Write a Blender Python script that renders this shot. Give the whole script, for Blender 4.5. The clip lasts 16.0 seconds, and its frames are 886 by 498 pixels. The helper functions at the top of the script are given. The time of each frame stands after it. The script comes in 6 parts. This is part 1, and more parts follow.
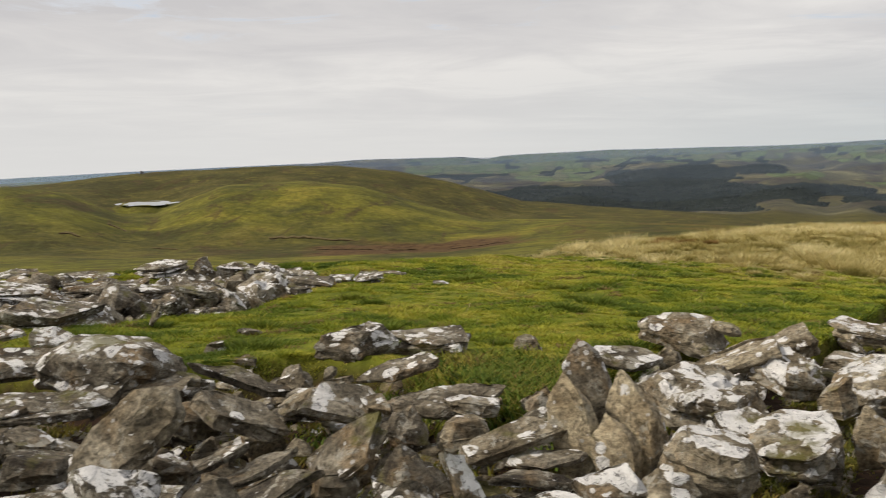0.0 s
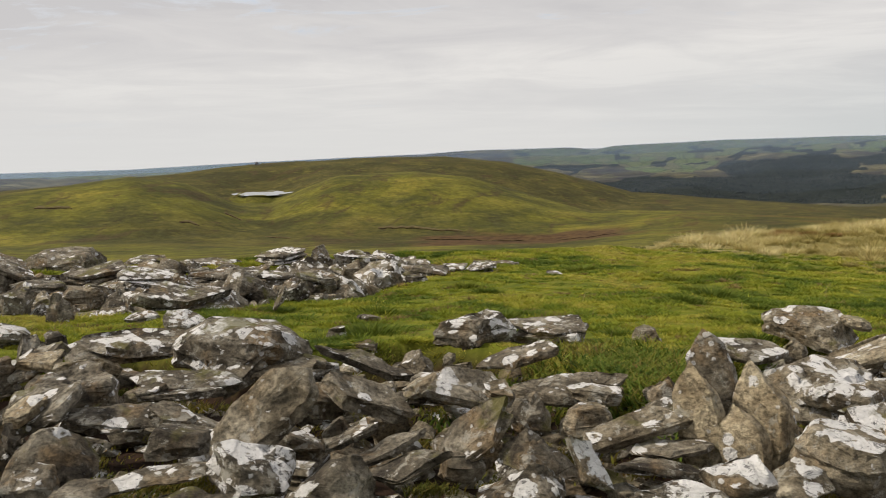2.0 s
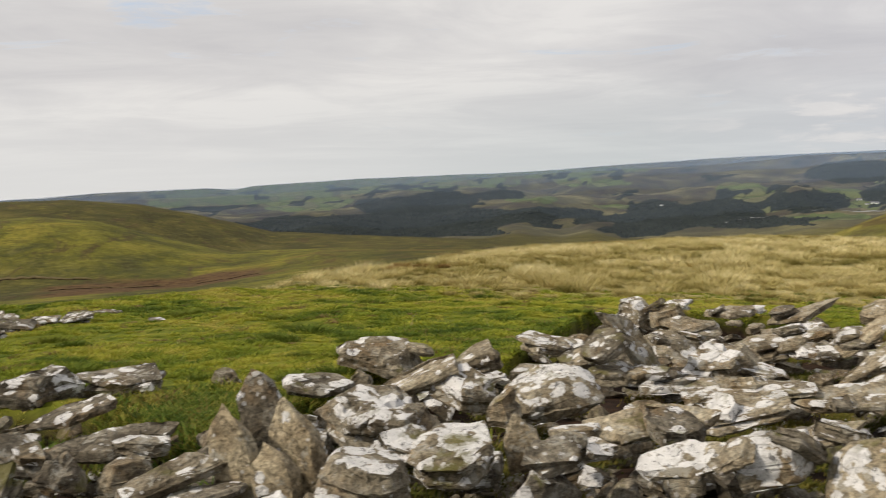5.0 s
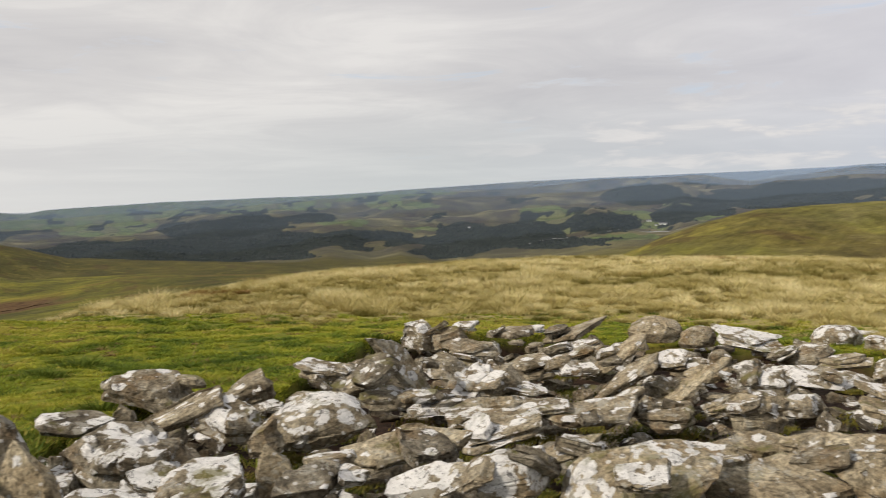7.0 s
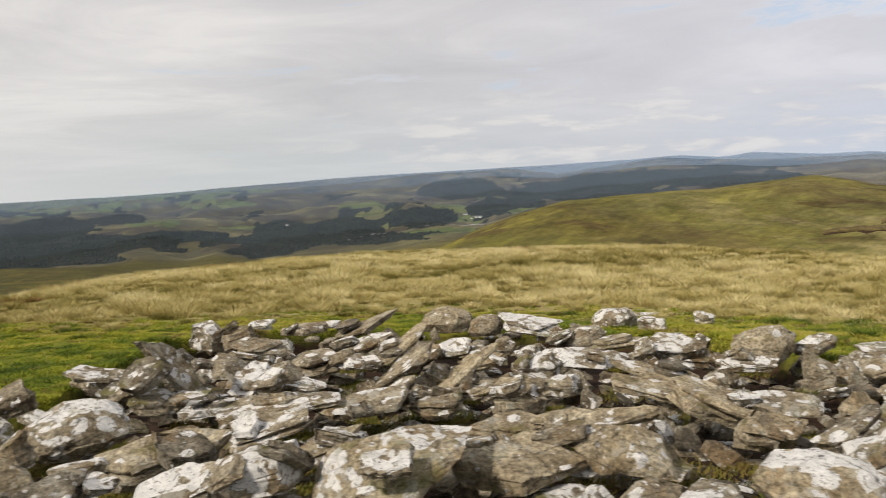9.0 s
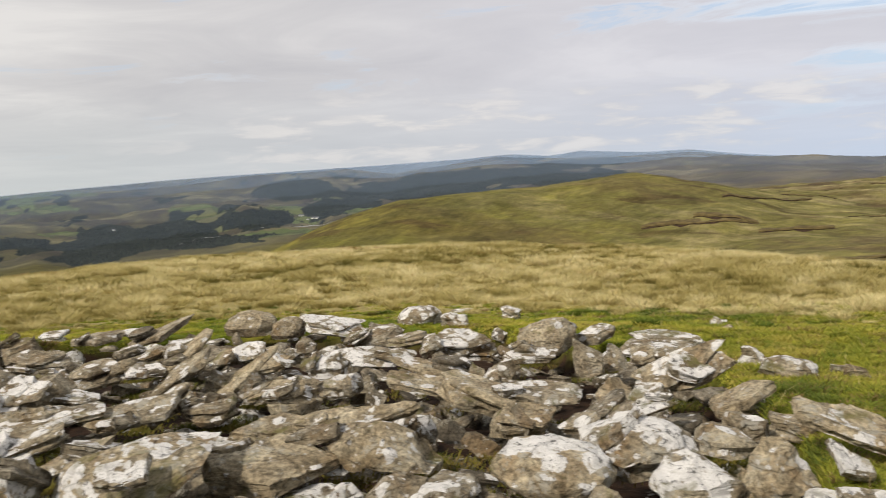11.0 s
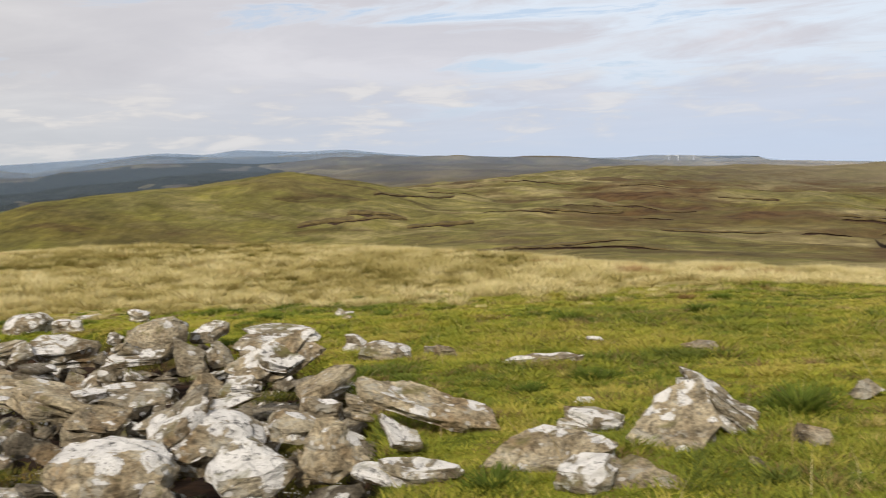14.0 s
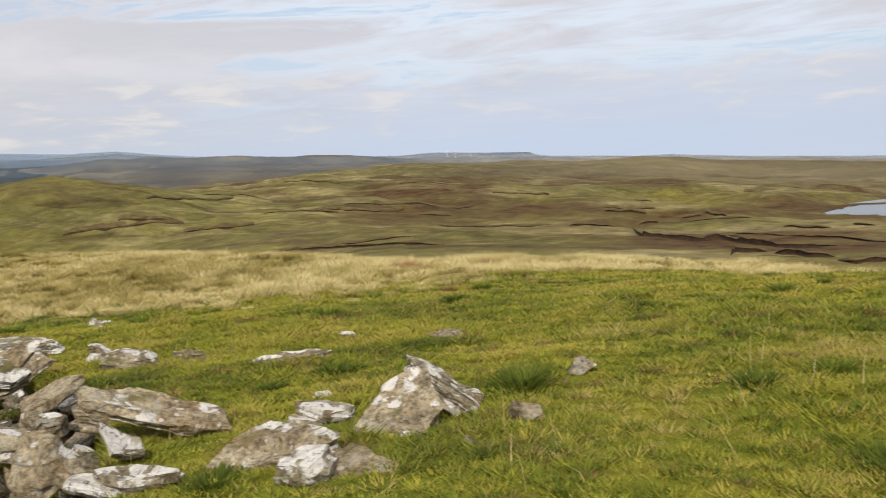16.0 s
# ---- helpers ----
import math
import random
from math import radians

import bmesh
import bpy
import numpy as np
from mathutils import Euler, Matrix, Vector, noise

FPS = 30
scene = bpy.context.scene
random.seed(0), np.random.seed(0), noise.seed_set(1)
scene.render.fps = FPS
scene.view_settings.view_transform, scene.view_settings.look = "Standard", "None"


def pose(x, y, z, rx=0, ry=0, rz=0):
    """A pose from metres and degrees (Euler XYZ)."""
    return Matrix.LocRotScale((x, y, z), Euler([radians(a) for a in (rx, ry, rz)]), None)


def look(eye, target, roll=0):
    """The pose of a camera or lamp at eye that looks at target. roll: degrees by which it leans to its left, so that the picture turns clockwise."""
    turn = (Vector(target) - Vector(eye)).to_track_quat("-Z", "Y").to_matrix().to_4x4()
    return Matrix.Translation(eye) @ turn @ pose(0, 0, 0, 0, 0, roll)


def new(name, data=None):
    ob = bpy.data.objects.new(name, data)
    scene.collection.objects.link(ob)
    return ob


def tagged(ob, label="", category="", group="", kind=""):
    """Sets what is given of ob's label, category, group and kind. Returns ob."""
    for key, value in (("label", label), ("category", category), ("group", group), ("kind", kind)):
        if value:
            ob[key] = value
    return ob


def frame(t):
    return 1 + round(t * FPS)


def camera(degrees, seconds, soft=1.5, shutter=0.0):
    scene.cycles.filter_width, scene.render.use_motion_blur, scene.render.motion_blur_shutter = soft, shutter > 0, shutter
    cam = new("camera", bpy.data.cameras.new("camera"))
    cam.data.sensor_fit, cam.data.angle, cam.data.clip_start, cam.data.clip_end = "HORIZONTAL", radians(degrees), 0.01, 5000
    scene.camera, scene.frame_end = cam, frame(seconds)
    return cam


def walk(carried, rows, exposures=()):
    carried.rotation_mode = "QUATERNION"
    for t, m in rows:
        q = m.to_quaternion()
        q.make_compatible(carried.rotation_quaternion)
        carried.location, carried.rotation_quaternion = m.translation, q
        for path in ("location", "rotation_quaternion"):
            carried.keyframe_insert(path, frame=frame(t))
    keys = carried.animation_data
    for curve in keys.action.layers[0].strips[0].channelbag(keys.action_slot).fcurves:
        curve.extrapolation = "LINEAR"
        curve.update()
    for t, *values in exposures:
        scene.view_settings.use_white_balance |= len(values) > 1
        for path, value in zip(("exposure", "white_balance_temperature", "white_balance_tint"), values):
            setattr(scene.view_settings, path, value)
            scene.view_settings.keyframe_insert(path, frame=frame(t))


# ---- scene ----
cam = camera(50.5, 16.0, soft=1.0, shutter=0.5)
# seconds, place in metres, then the turns of pose() in degrees
ROWS = [
    (0.0, 0.000, -0.000, 1.550, 83.70, 0.50, 0.00),
    (0.5, -0.061, -0.028, 1.552, 83.31, 0.48, 2.97),
    (1.0, -0.121, -0.059, 1.551, 82.94, 0.41, 6.14),
    (1.5, -0.119, -0.074, 1.550, 83.09, 0.26, 6.99),
    (2.0, -0.083, -0.064, 1.541, 83.21, 0.72, 6.55),
    (2.5, -0.002, -0.047, 1.537, 83.54, 0.38, 3.81),
    (3.0, 0.094, -0.039, 1.535, 84.16, -0.43, -1.11),
    (3.5, 0.170, -0.042, 1.541, 84.30, 0.03, -4.22),
    (4.0, 0.259, -0.051, 1.542, 84.88, -0.35, -7.72),
    (4.5, 0.352, -0.067, 1.540, 85.08, 0.56, -11.63),
    (7.0, 0.698, -0.258, 1.575, 86.41, 1.23, -26.63),
    (7.5, 0.761, -0.285, 1.568, 86.38, 1.68, -29.61),
    (8.0, 0.815, -0.319, 1.562, 86.10, 1.83, -32.67),
    (10.5, 1.216, -0.781, 1.560, 85.60, 2.84, -44.71),
    (11.0, 1.279, -0.820, 1.547, 85.42, 2.82, -47.64),
    (11.5, 1.345, -0.866, 1.532, 85.46, 2.99, -50.93),
    (12.0, 1.407, -0.928, 1.512, 85.13, 3.81, -54.68),
    (12.5, 1.450, -0.984, 1.505, 85.25, 3.53, -57.82),
    (13.0, 1.486, -1.051, 1.494, 84.93, 3.90, -61.13),
    (13.5, 1.518, -1.127, 1.490, 84.90, 3.22, -64.31),
    (14.0, 1.545, -1.203, 1.477, 84.39, 2.73, -68.23),
    (14.5, 1.567, -1.284, 1.468, 84.20, 2.80, -71.89),
    (15.0, 1.579, -1.364, 1.466, 84.29, 3.00, -75.50),
    (15.5, 1.578, -1.431, 1.456, 83.91, 3.20, -78.65),
    (16.0, 1.579, -1.498, 1.449, 83.62, 3.48, -81.46),
]
walk(cam, [(t, pose(*row)) for t, *row in ROWS], exposures=[(0.0, 0.0, 6750, 11), (16.0, 0.0, 6750, 11)])

# ---- sky, sun ----
SUN_AZ, SUN_EL = -92.0, 39.0  # bearing clockwise from +y, height
world = bpy.data.worlds.new("sky")
scene.world = world
world.use_nodes = True


def ramp(tree, source, stops, interpolation="LINEAR"):
    n = tree.nodes.new("ShaderNodeValToRGB")
    n.color_ramp.interpolation = interpolation
    while len(n.color_ramp.elements) < len(stops):
        n.color_ramp.elements.new(0.5)
    for e, (at, colour) in zip(n.color_ramp.elements, stops):
        e.position = at
        e.color = (*colour, 1) if len(colour) == 3 else colour
    tree.links.new(source, n.inputs["Fac"])
    return n.outputs["Color"]


def grey(v):
    return (v, v, v)


def maths(tree, op, a, b=None, clamp=False):
    n = tree.nodes.new("ShaderNodeMath")
    n.operation, n.use_clamp = op, clamp
    for i, v in enumerate((a, b)):
        if v is None:
            continue
        if isinstance(v, (int, float)):
            n.inputs[i].default_value = v
        else:
            tree.links.new(v, n.inputs[i])
    return n.outputs[0]


def blend(tree, fac, a, b, mode="MIX"):
    n = tree.nodes.new("ShaderNodeMix")
    n.data_type, n.blend_type = "RGBA", mode
    for socket, v in ((n.inputs[0], fac), (n.inputs[6], a), (n.inputs[7], b)):
        if isinstance(v, (int, float)):
            socket.default_value = v
        elif isinstance(v, tuple):
            socket.default_value = (*v, 1)
        else:
            tree.links.new(v, socket)
    return n.outputs[2]


def noise_tex(tree, vector, scale, detail=4.0, rough=0.55, distortion=0.0):
    n = tree.nodes.new("ShaderNodeTexNoise")
    n.inputs["Scale"].default_value, n.inputs["Detail"].default_value = scale, detail
    n.inputs["Roughness"].default_value, n.inputs["Distortion"].default_value = rough, distortion
    if vector is not None:
        tree.links.new(vector, n.inputs["Vector"])
    return n.outputs["Fac"]


def mapped(tree, vector, scale=(1, 1, 1), location=(0, 0, 0)):
    n = tree.nodes.new("ShaderNodeMapping")
    n.inputs["Scale"].default_value, n.inputs["Location"].default_value = scale, location
    tree.links.new(vector, n.inputs["Vector"])
    return n.outputs[0]


def build_sky():
    t = world.node_tree
    t.nodes.clear()
    sky = t.nodes.new("ShaderNodeTexSky")
    sky.sky_type, sky.sun_disc = "NISHITA", False
    sky.sun_elevation, sky.sun_rotation = radians(SUN_EL), radians(SUN_AZ)
    sky.altitude, sky.dust_density = 450, 1.5
    way = t.nodes.new("ShaderNodeTexCoord").outputs["Generated"]
    sep = t.nodes.new("ShaderNodeSeparateXYZ")
    t.links.new(way, sep.inputs[0])
    x, y, z = sep.outputs
    # a flat sheet of cloud seen in perspective
    h = maths(t, "ADD", maths(t, "ABSOLUTE", z), 0.075)
    sheet = t.nodes.new("ShaderNodeCombineXYZ")
    t.links.new(maths(t, "DIVIDE", x, h), sheet.inputs[0])
    t.links.new(maths(t, "DIVIDE", y, h), sheet.inputs[1])
    plane = sheet.outputs[0]
    big = noise_tex(t, mapped(t, plane, (0.30, 0.42, 1), (3.1, 1.7, 0)), 1.0, 5, 0.5, 0.4)
    fine = noise_tex(t, mapped(t, plane, (0.85, 0.85, 1), (0.4, 5.2, 0)), 1.0, 8, 0.62, 0.9)
    # small heaped clouds low over the far hills, in the open part of the sky
    around = t.nodes.new("ShaderNodeMath")
    around.operation = "ARCTAN2"
    t.links.new(x, around.inputs[0])
    t.links.new(y, around.inputs[1])
    puff = t.nodes.new("ShaderNodeCombineXYZ")
    t.links.new(maths(t, "MULTIPLY", around.outputs[0], 13.0), puff.inputs[0])
    t.links.new(maths(t, "MULTIPLY", z, 62.0), puff.inputs[1])
    heap = noise_tex(t, puff.outputs[0], 1.0, 6, 0.55, 0.3)
    east = maths(t, "MULTIPLY", maths(t, "ADD", x, 1.0), 0.5)
    turn = around.outputs[0]
    streak = t.nodes.new("ShaderNodeCombineXYZ")
    t.links.new(maths(t, "MULTIPLY", turn, 5.5), streak.inputs[0])
    t.links.new(maths(t, "ADD", maths(t, "MULTIPLY", z, 34.0), maths(t, "MULTIPLY", turn, -1.2)), streak.inputs[1])
    wisp = noise_tex(t, streak.outputs[0], 1.0, 8, 0.62, 0.5)
    # the cover breaks up towards the east, above the low clouds
    side = ramp(t, maths(t, "DIVIDE", turn, 3.1416), [(0.30, grey(0.0)), (0.44, grey(0.155)), (0.52, grey(0.17)), (0.60, grey(0.12)), (0.9, grey(0.0))])
    high = ramp(t, z, [(0.03, grey(0.2)), (0.07, grey(1.0)), (0.14, grey(0.85)), (0.30, grey(0.7))])
    gap = maths(t, "ADD", maths(t, "MULTIPLY", wisp, 0.65), maths(t, "MULTIPLY", big, 0.35))
    mask = ramp(t, maths(t, "SUBTRACT", gap, maths(t, "MULTIPLY", side, high)), [(0.31, grey(0.0)), (0.42, grey(1.0))])
    tone = maths(t, "ADD", maths(t, "MULTIPLY", big, 0.62), maths(t, "MULTIPLY", fine, 0.38))
    cloud = ramp(t, tone, [(0.38, (0.57, 0.572, 0.595)), (0.5, (0.67, 0.67, 0.68)), (0.60, (0.80, 0.797, 0.79))])
    lilac = ramp(t, east, [(0.60, (1.0, 1.0, 1.0)), (0.82, (0.925, 0.93, 0.955)), (0.95, (0.96, 0.975, 1.07))])
    cloud = blend(t, 1.0, cloud, lilac, "MULTIPLY")
    cloud = blend(t, ramp(t, east, [(0.75, grey(0.0)), (0.97, grey(0.5))]), cloud, (0.685, 0.69, 0.745))
    blue = blend(t, 1.0, sky.outputs[0], grey(SKY_STRENGTH), "MULTIPLY")
    blue = blend(t, 0.6, blue, (0.64, 0.78, 1.0))
    blue = blend(t, ramp(t, wisp, [(0.36, grey(0.0)), (0.43, grey(0.75))]), blue, (0.80, 0.88, 0.98))
    colour = blend(t, mask, blue, cloud)
    low = ramp(t, east, [(0.5, (0.70, 0.715, 0.72)), (0.72, (0.56, 0.61, 0.63)), (0.88, (0.56, 0.61, 0.67)), (1.0, (0.55, 0.66, 0.84))])
    veil = ramp(t, z, [(0.0, grey(0.92)), (0.045, grey(0.6)), (0.10, grey(0.15)), (0.22, grey(0.0))])
    colour = blend(t, veil, colour, low)
    heaps = maths(t, "MULTIPLY", ramp(t, heap, [(0.50, grey(0.0)), (0.62, grey(0.7))]), ramp(t, z, [(0.005, grey(0.0)), (0.02, grey(0.8)), (0.05, grey(1.0)), (0.075, grey(0.8)), (0.095, grey(0.0))]))
    heaps = maths(t, "MULTIPLY", heaps, ramp(t, east, [(0.72, grey(0.0)), (0.82, grey(1.0)), (0.97, grey(1.0)), (1.0, grey(0.6))]))
    colour = blend(t, heaps, colour, ramp(t, heap, [(0.52, (0.66, 0.665, 0.69)), (0.60, (0.745, 0.742, 0.745)), (0.70, (0.82, 0.81, 0.80))]))
    bg = t.nodes.new("ShaderNodeBackground")
    bg.inputs["Strength"].default_value = 1.0
    t.links.new(colour, bg.inputs["Color"])
    out = t.nodes.new("ShaderNodeOutputWorld")
    t.links.new(bg.outputs[0], out.inputs[0])


SKY_STRENGTH = 0.1
build_sky()
sun = new("sun", bpy.data.lights.new("sun", "SUN"))
sun.data.energy, sun.data.angle, sun.data.color = 3.7, radians(5), (1.0, 0.92, 0.80)
a, e = radians(SUN_AZ), radians(SUN_EL)
sun.matrix_world = look((math.sin(a) * math.cos(e) * 50, math.cos(a) * math.cos(e) * 50, math.sin(e) * 50), (0, 0, 0))
scene.view_settings.exposure = 0.0

# ---- the lie of the land ----
EYE = 1.55


def bearing_table(*pairs):
    """A smooth function of the bearing in degrees from (bearing, value) pairs."""
    at, val = np.array([p[0] for p in pairs], float), np.array([p[1] for p in pairs], float)
    return lambda az: np.interp(az, at, val)


LATTICES = {}


def lattice(seed):
    if seed not in LATTICES:
        LATTICES[seed] = np.random.RandomState(seed).rand(256, 256)
    return LATTICES[seed]


def value_noise(x, y, seed):
    g = lattice(seed)
    xi, yi = np.floor(x).astype(int), np.floor(y).astype(int)
    u, v = x - xi, y - yi
    u, v = u * u * (3 - 2 * u), v * v * (3 - 2 * v)
    a, b = g[xi % 256, yi % 256], g[(xi + 1) % 256, yi % 256]
    c, d = g[xi % 256, (yi + 1) % 256], g[(xi + 1) % 256, (yi + 1) % 256]
    return (a * (1 - u) + b * u) * (1 - v) + (c * (1 - u) + d * u) * v - 0.5


def fbm(x, y, seed, octaves=4, gain=0.5):
    total, amp = 0, 1.0
    for i in range(octaves):
        total = total + amp * value_noise(x * 2 ** i + 17.3 * i, y * 2 ** i + 5.1 * i, seed + i)
        amp *= gain
    return total


# each station is a belt of land: its distance and how high it stands (degrees over eye level), bearing by bearing
edge_r = bearing_table((-60, 16), (-10, 16), (2, 18), (10, 27), (20, 43), (37, 52), (50, 52), (65, 41), (80, 33), (107, 28), (150, 25))
edge_e = bearing_table((-60, -7.0), (-32, -7.3), (-20, -7.35), (0, -7.1), (5.5, -6.8), (12, -5.9), (20, -5.0), (29, -4.45), (37, -4.35), (50, -4.4), (58, -4.9), (65, -5.4), (72, -6.0), (82, -7.1), (97, -7.7), (107, -8.5), (150, -8.5))
bog_e = bearing_table((-60, -5.6), (-23, -5.9), (-12, -6.4), (0, -6.3), (8, -5.5), (14, -5.5), (20, -5.6), (30, -5.9), (42, -5.2), (55, -4.9), (65, -5.3), (72, -5.7), (82, -6.2), (98, -6.9), (107, -7.3), (150, -7.5))
bog_r = bearing_table((-60, 205), (0, 205), (8, 188), (20, 150), (30, 125), (45, 118), (60, 112), (72, 86), (80, 76), (107, 70), (150, 70))
hill_r = bearing_table((-60, 300), (5, 320), (20, 220), (40, 165), (65, 165), (80, 240), (107, 280), (150, 280))
hill_e = bearing_table((-60, -3.0), (-32, -2.85), (-28, -2.45), (-25, -2.12), (-22, -2.5), (-19, -3.75), (-17, -3.8), (-15, -2.95), (-13, -2.25), (-8.5, -2.02), (-5, -2.4), (-1, -3.6), (2.4, -4.5), (8, -4.5), (20, -4.9), (30, -5.6), (36, -4.6), (40, -3.0), (42.6, -2.16), (45.4, -1.45), (50, -1.24), (54, -1.16), (57.7, -0.78), (59.6, -0.6), (61.6, -0.96), (64.5, -1.48), (68, -1.9), (73, -1.95), (80, -2.3), (90, -3.1), (98, -3.7), (107, -4.2), (150, -4.2))
back_e = bearing_table((-60, -2.8), (-32, -2.7), (-28, -2.42), (-22, -1.92), (-17.7, -1.42), (-11, -1.19), (-6.4, -1.17), (-3, -1.5), (0.4, -2.2), (4.8, -3.42), (8.7, -3.7), (15, -4.08), (18, -4.25), (21, -4.6), (28, -5.3), (40, -4.3), (50, -3.0), (60, -2.0), (68, -1.75), (75, -1.31), (80, -1.12), (85, -1.4), (95, -1.63), (98.5, -2.0), (107, -2.4), (150, -3.0))
dip_e = bearing_table((-60, 0.9), (-24, 0.9), (-20, 0.3), (-14, 0.3), (-12, 0.8), (-2, 0.8), (4, 0.3), (40, 0.35), (60, 0.4), (150, 0.3))
back_r = bearing_table((-60, 560), (30, 560), (60, 520), (107, 650), (150, 650))
# five wooded ridges of the far valley, one behind the other
ridge_1 = bearing_table((-60, -3.4), (-10, -3.4), (0, -3.6), (8, -3.75), (15, -3.8), (17.5, -3.6), (19.6, -3.08), (22.3, -3.5), (24, -3.24), (26, -3.7), (31, -3.8), (35, -3.2), (37, -2.93), (40, -2.73), (42, -2.2), (50, -1.7), (60, -1.4), (80, -1.9), (107, -2.8), (150, -3.0))
ridge_2 = bearing_table((-60, -3.0), (-10, -2.7), (0, -2.9), (8, -2.6), (14, -2.6), (18, -2.17), (21, -1.55), (22.4, -1.98), (25, -2.4), (28, -2.0), (29.6, -1.87), (31.3, -2.2), (33.8, -2.1), (35.7, -1.44), (37.3, -1.65), (38.6, -2.1), (40, -2.0), (42, -1.6), (46, -1.3), (52, -0.9), (60, -0.7), (70, -0.9), (80, -1.6), (107, -2.7), (150, -3.0))
ridge_3 = bearing_table((-60, -2.8), (-10, -2.2), (0, -2.3), (9.4, -2.2), (11.7, -1.51), (13.3, -1.4), (14.9, -1.55), (17.4, -1.3), (19.5, -1.21), (20.4, -1.6), (24, -1.7), (28, -1.5), (31, -1.3), (33.7, -1.0), (36, -1.15), (39.6, -1.3), (41, -0.9), (43, -1.25), (45, -1.05), (50, -0.6), (58, -0.35), (65, -0.4), (77, -0.9), (85, -1.5), (107, -2.5), (150, -2.8))
ridge_4 = bearing_table((-60, -2.5), (-10, -1.75), (0, -1.95), (5, -1.9), (12, -1.2), (18, -1.05), (20.4, -1.32), (22.4, -0.96), (24.1, -0.67), (26.7, -0.49), (29.6, -0.66), (33, -0.59), (35.8, -0.75), (37.8, -0.21), (40.6, 0.04), (42.5, -0.27), (44.7, -0.08), (46.3, 0.12), (50.3, 0.2), (54, 0.25), (57, -0.1), (59, -0.05), (61.6, 0.3), (70, -0.05), (77, -0.45), (81, -1.05), (88, -1.4), (107, -2.35), (150, -2.5))
ridge_5 = bearing_table((-60, -2.3), (-25, -1.9), (-10, -1.35), (0, -1.2), (5, -1.1), (13.4, -0.75), (18, -0.45), (25, -0.2), (31, 0.0), (35.3, 0.37), (38.2, 0.6), (41.8, 0.58), (44.7, 0.17), (47.9, 0.5), (50.9, 0.86), (54.8, 0.62), (58, 0.5), (62.4, 0.55), (67, 0.0), (77, -0.6), (87, -1.1), (107, -2.3), (150, -2.5))
sky_e = bearing_table((-60, -1.9), (-25, -1.66), (-20, -1.45), (-8, -1.03), (-4.6, -0.83), (1.2, -0.72), (2.6, -0.86), (3.6, -0.66), (10, -0.37), (20, -0.18), (25, 0.08), (31.6, 0.4), (35.4, 0.5), (44, 0.67), (49, 0.8), (51.8, 0.95), (54.4, 0.71), (55.7, 0.96), (59.7, 0.67), (62.4, 0.7), (64.6, 0.36), (67, 0.1), (77, -0.5), (79, -0.57), (80.6, -0.48), (86.7, -0.83), (87.4, -1.08), (93, -1.4), (95, -1.43), (99.5, -1.78), (106.5, -2.12), (150, -2.5))


def hermite(s, knots, vals):
    """Shape-keeping cubic through the knots, column by column (knots and vals: columns x stations)."""
    h = np.diff(knots, axis=1)
    d = np.diff(vals, axis=1) / h
    m = np.zeros_like(vals)
    same = d[:, :-1] * d[:, 1:] > 0
    m[:, 1:-1] = np.where(same, 2 * d[:, :-1] * d[:, 1:] / np.where(same, d[:, :-1] + d[:, 1:], 1), 0)
    out = np.zeros((len(vals), s.shape[1]))
    for i in range(h.shape[1]):
        u = (s - knots[:, i:i + 1]) / h[:, i:i + 1]
        inside = (u >= 0) & ((u < 1) | (i == h.shape[1] - 1))
        u = np.clip(u, 0, 1)
        y = (vals[:, i:i + 1] * (1 + 2 * u) * (1 - u) ** 2 + m[:, i:i + 1] * h[:, i:i + 1] * u * (1 - u) ** 2
             + vals[:, i + 1:i + 2] * u * u * (3 - 2 * u) + m[:, i + 1:i + 2] * h[:, i:i + 1] * u * u * (u - 1))
        out = np.where(inside, y, out)
    return out


def hilltop(x, y):
    """The rounded top on which the cairn lies."""
    return 0.2533 -0.0045 * x -0.0376 * y -0.00404 * x * x +0.00066 * x * y -0.00051 * y * y


# still water: centre, half-widths, level
# the pond is moved nearer and lifted on a shelf to mirror sky towards the camera
POOLS = ((145.6, -55.9, 14.0, 17.6, -12.0), (-98.7, 314.9, 8.0, 11.0, -16.96))


def chain(az):
    """Ridges of the far valley and the troughs between them, out to the skyline."""
    tops = [ridge_1(az), ridge_2(az), ridge_3(az), ridge_4(az), np.minimum(ridge_5(az), sky_e(az) - 0.06), sky_e(az)]
    out = [tops[0] - 0.5]
    for i, top in enumerate(tops):
        crumple = (0.18, 0.2, 0.18, 0.12, 0.05, 0)[i] * fbm(az * 0.45, az * 0 + 3.0, 141 + i, 4)
        out.append(top + crumple)
        if i < 5:
            out.append(np.minimum(top, tops[i + 1]) - (0.55, 0.5, 0.4, 0.32, 0.2)[i])
    return out + [sky_e(az) - 0.4]


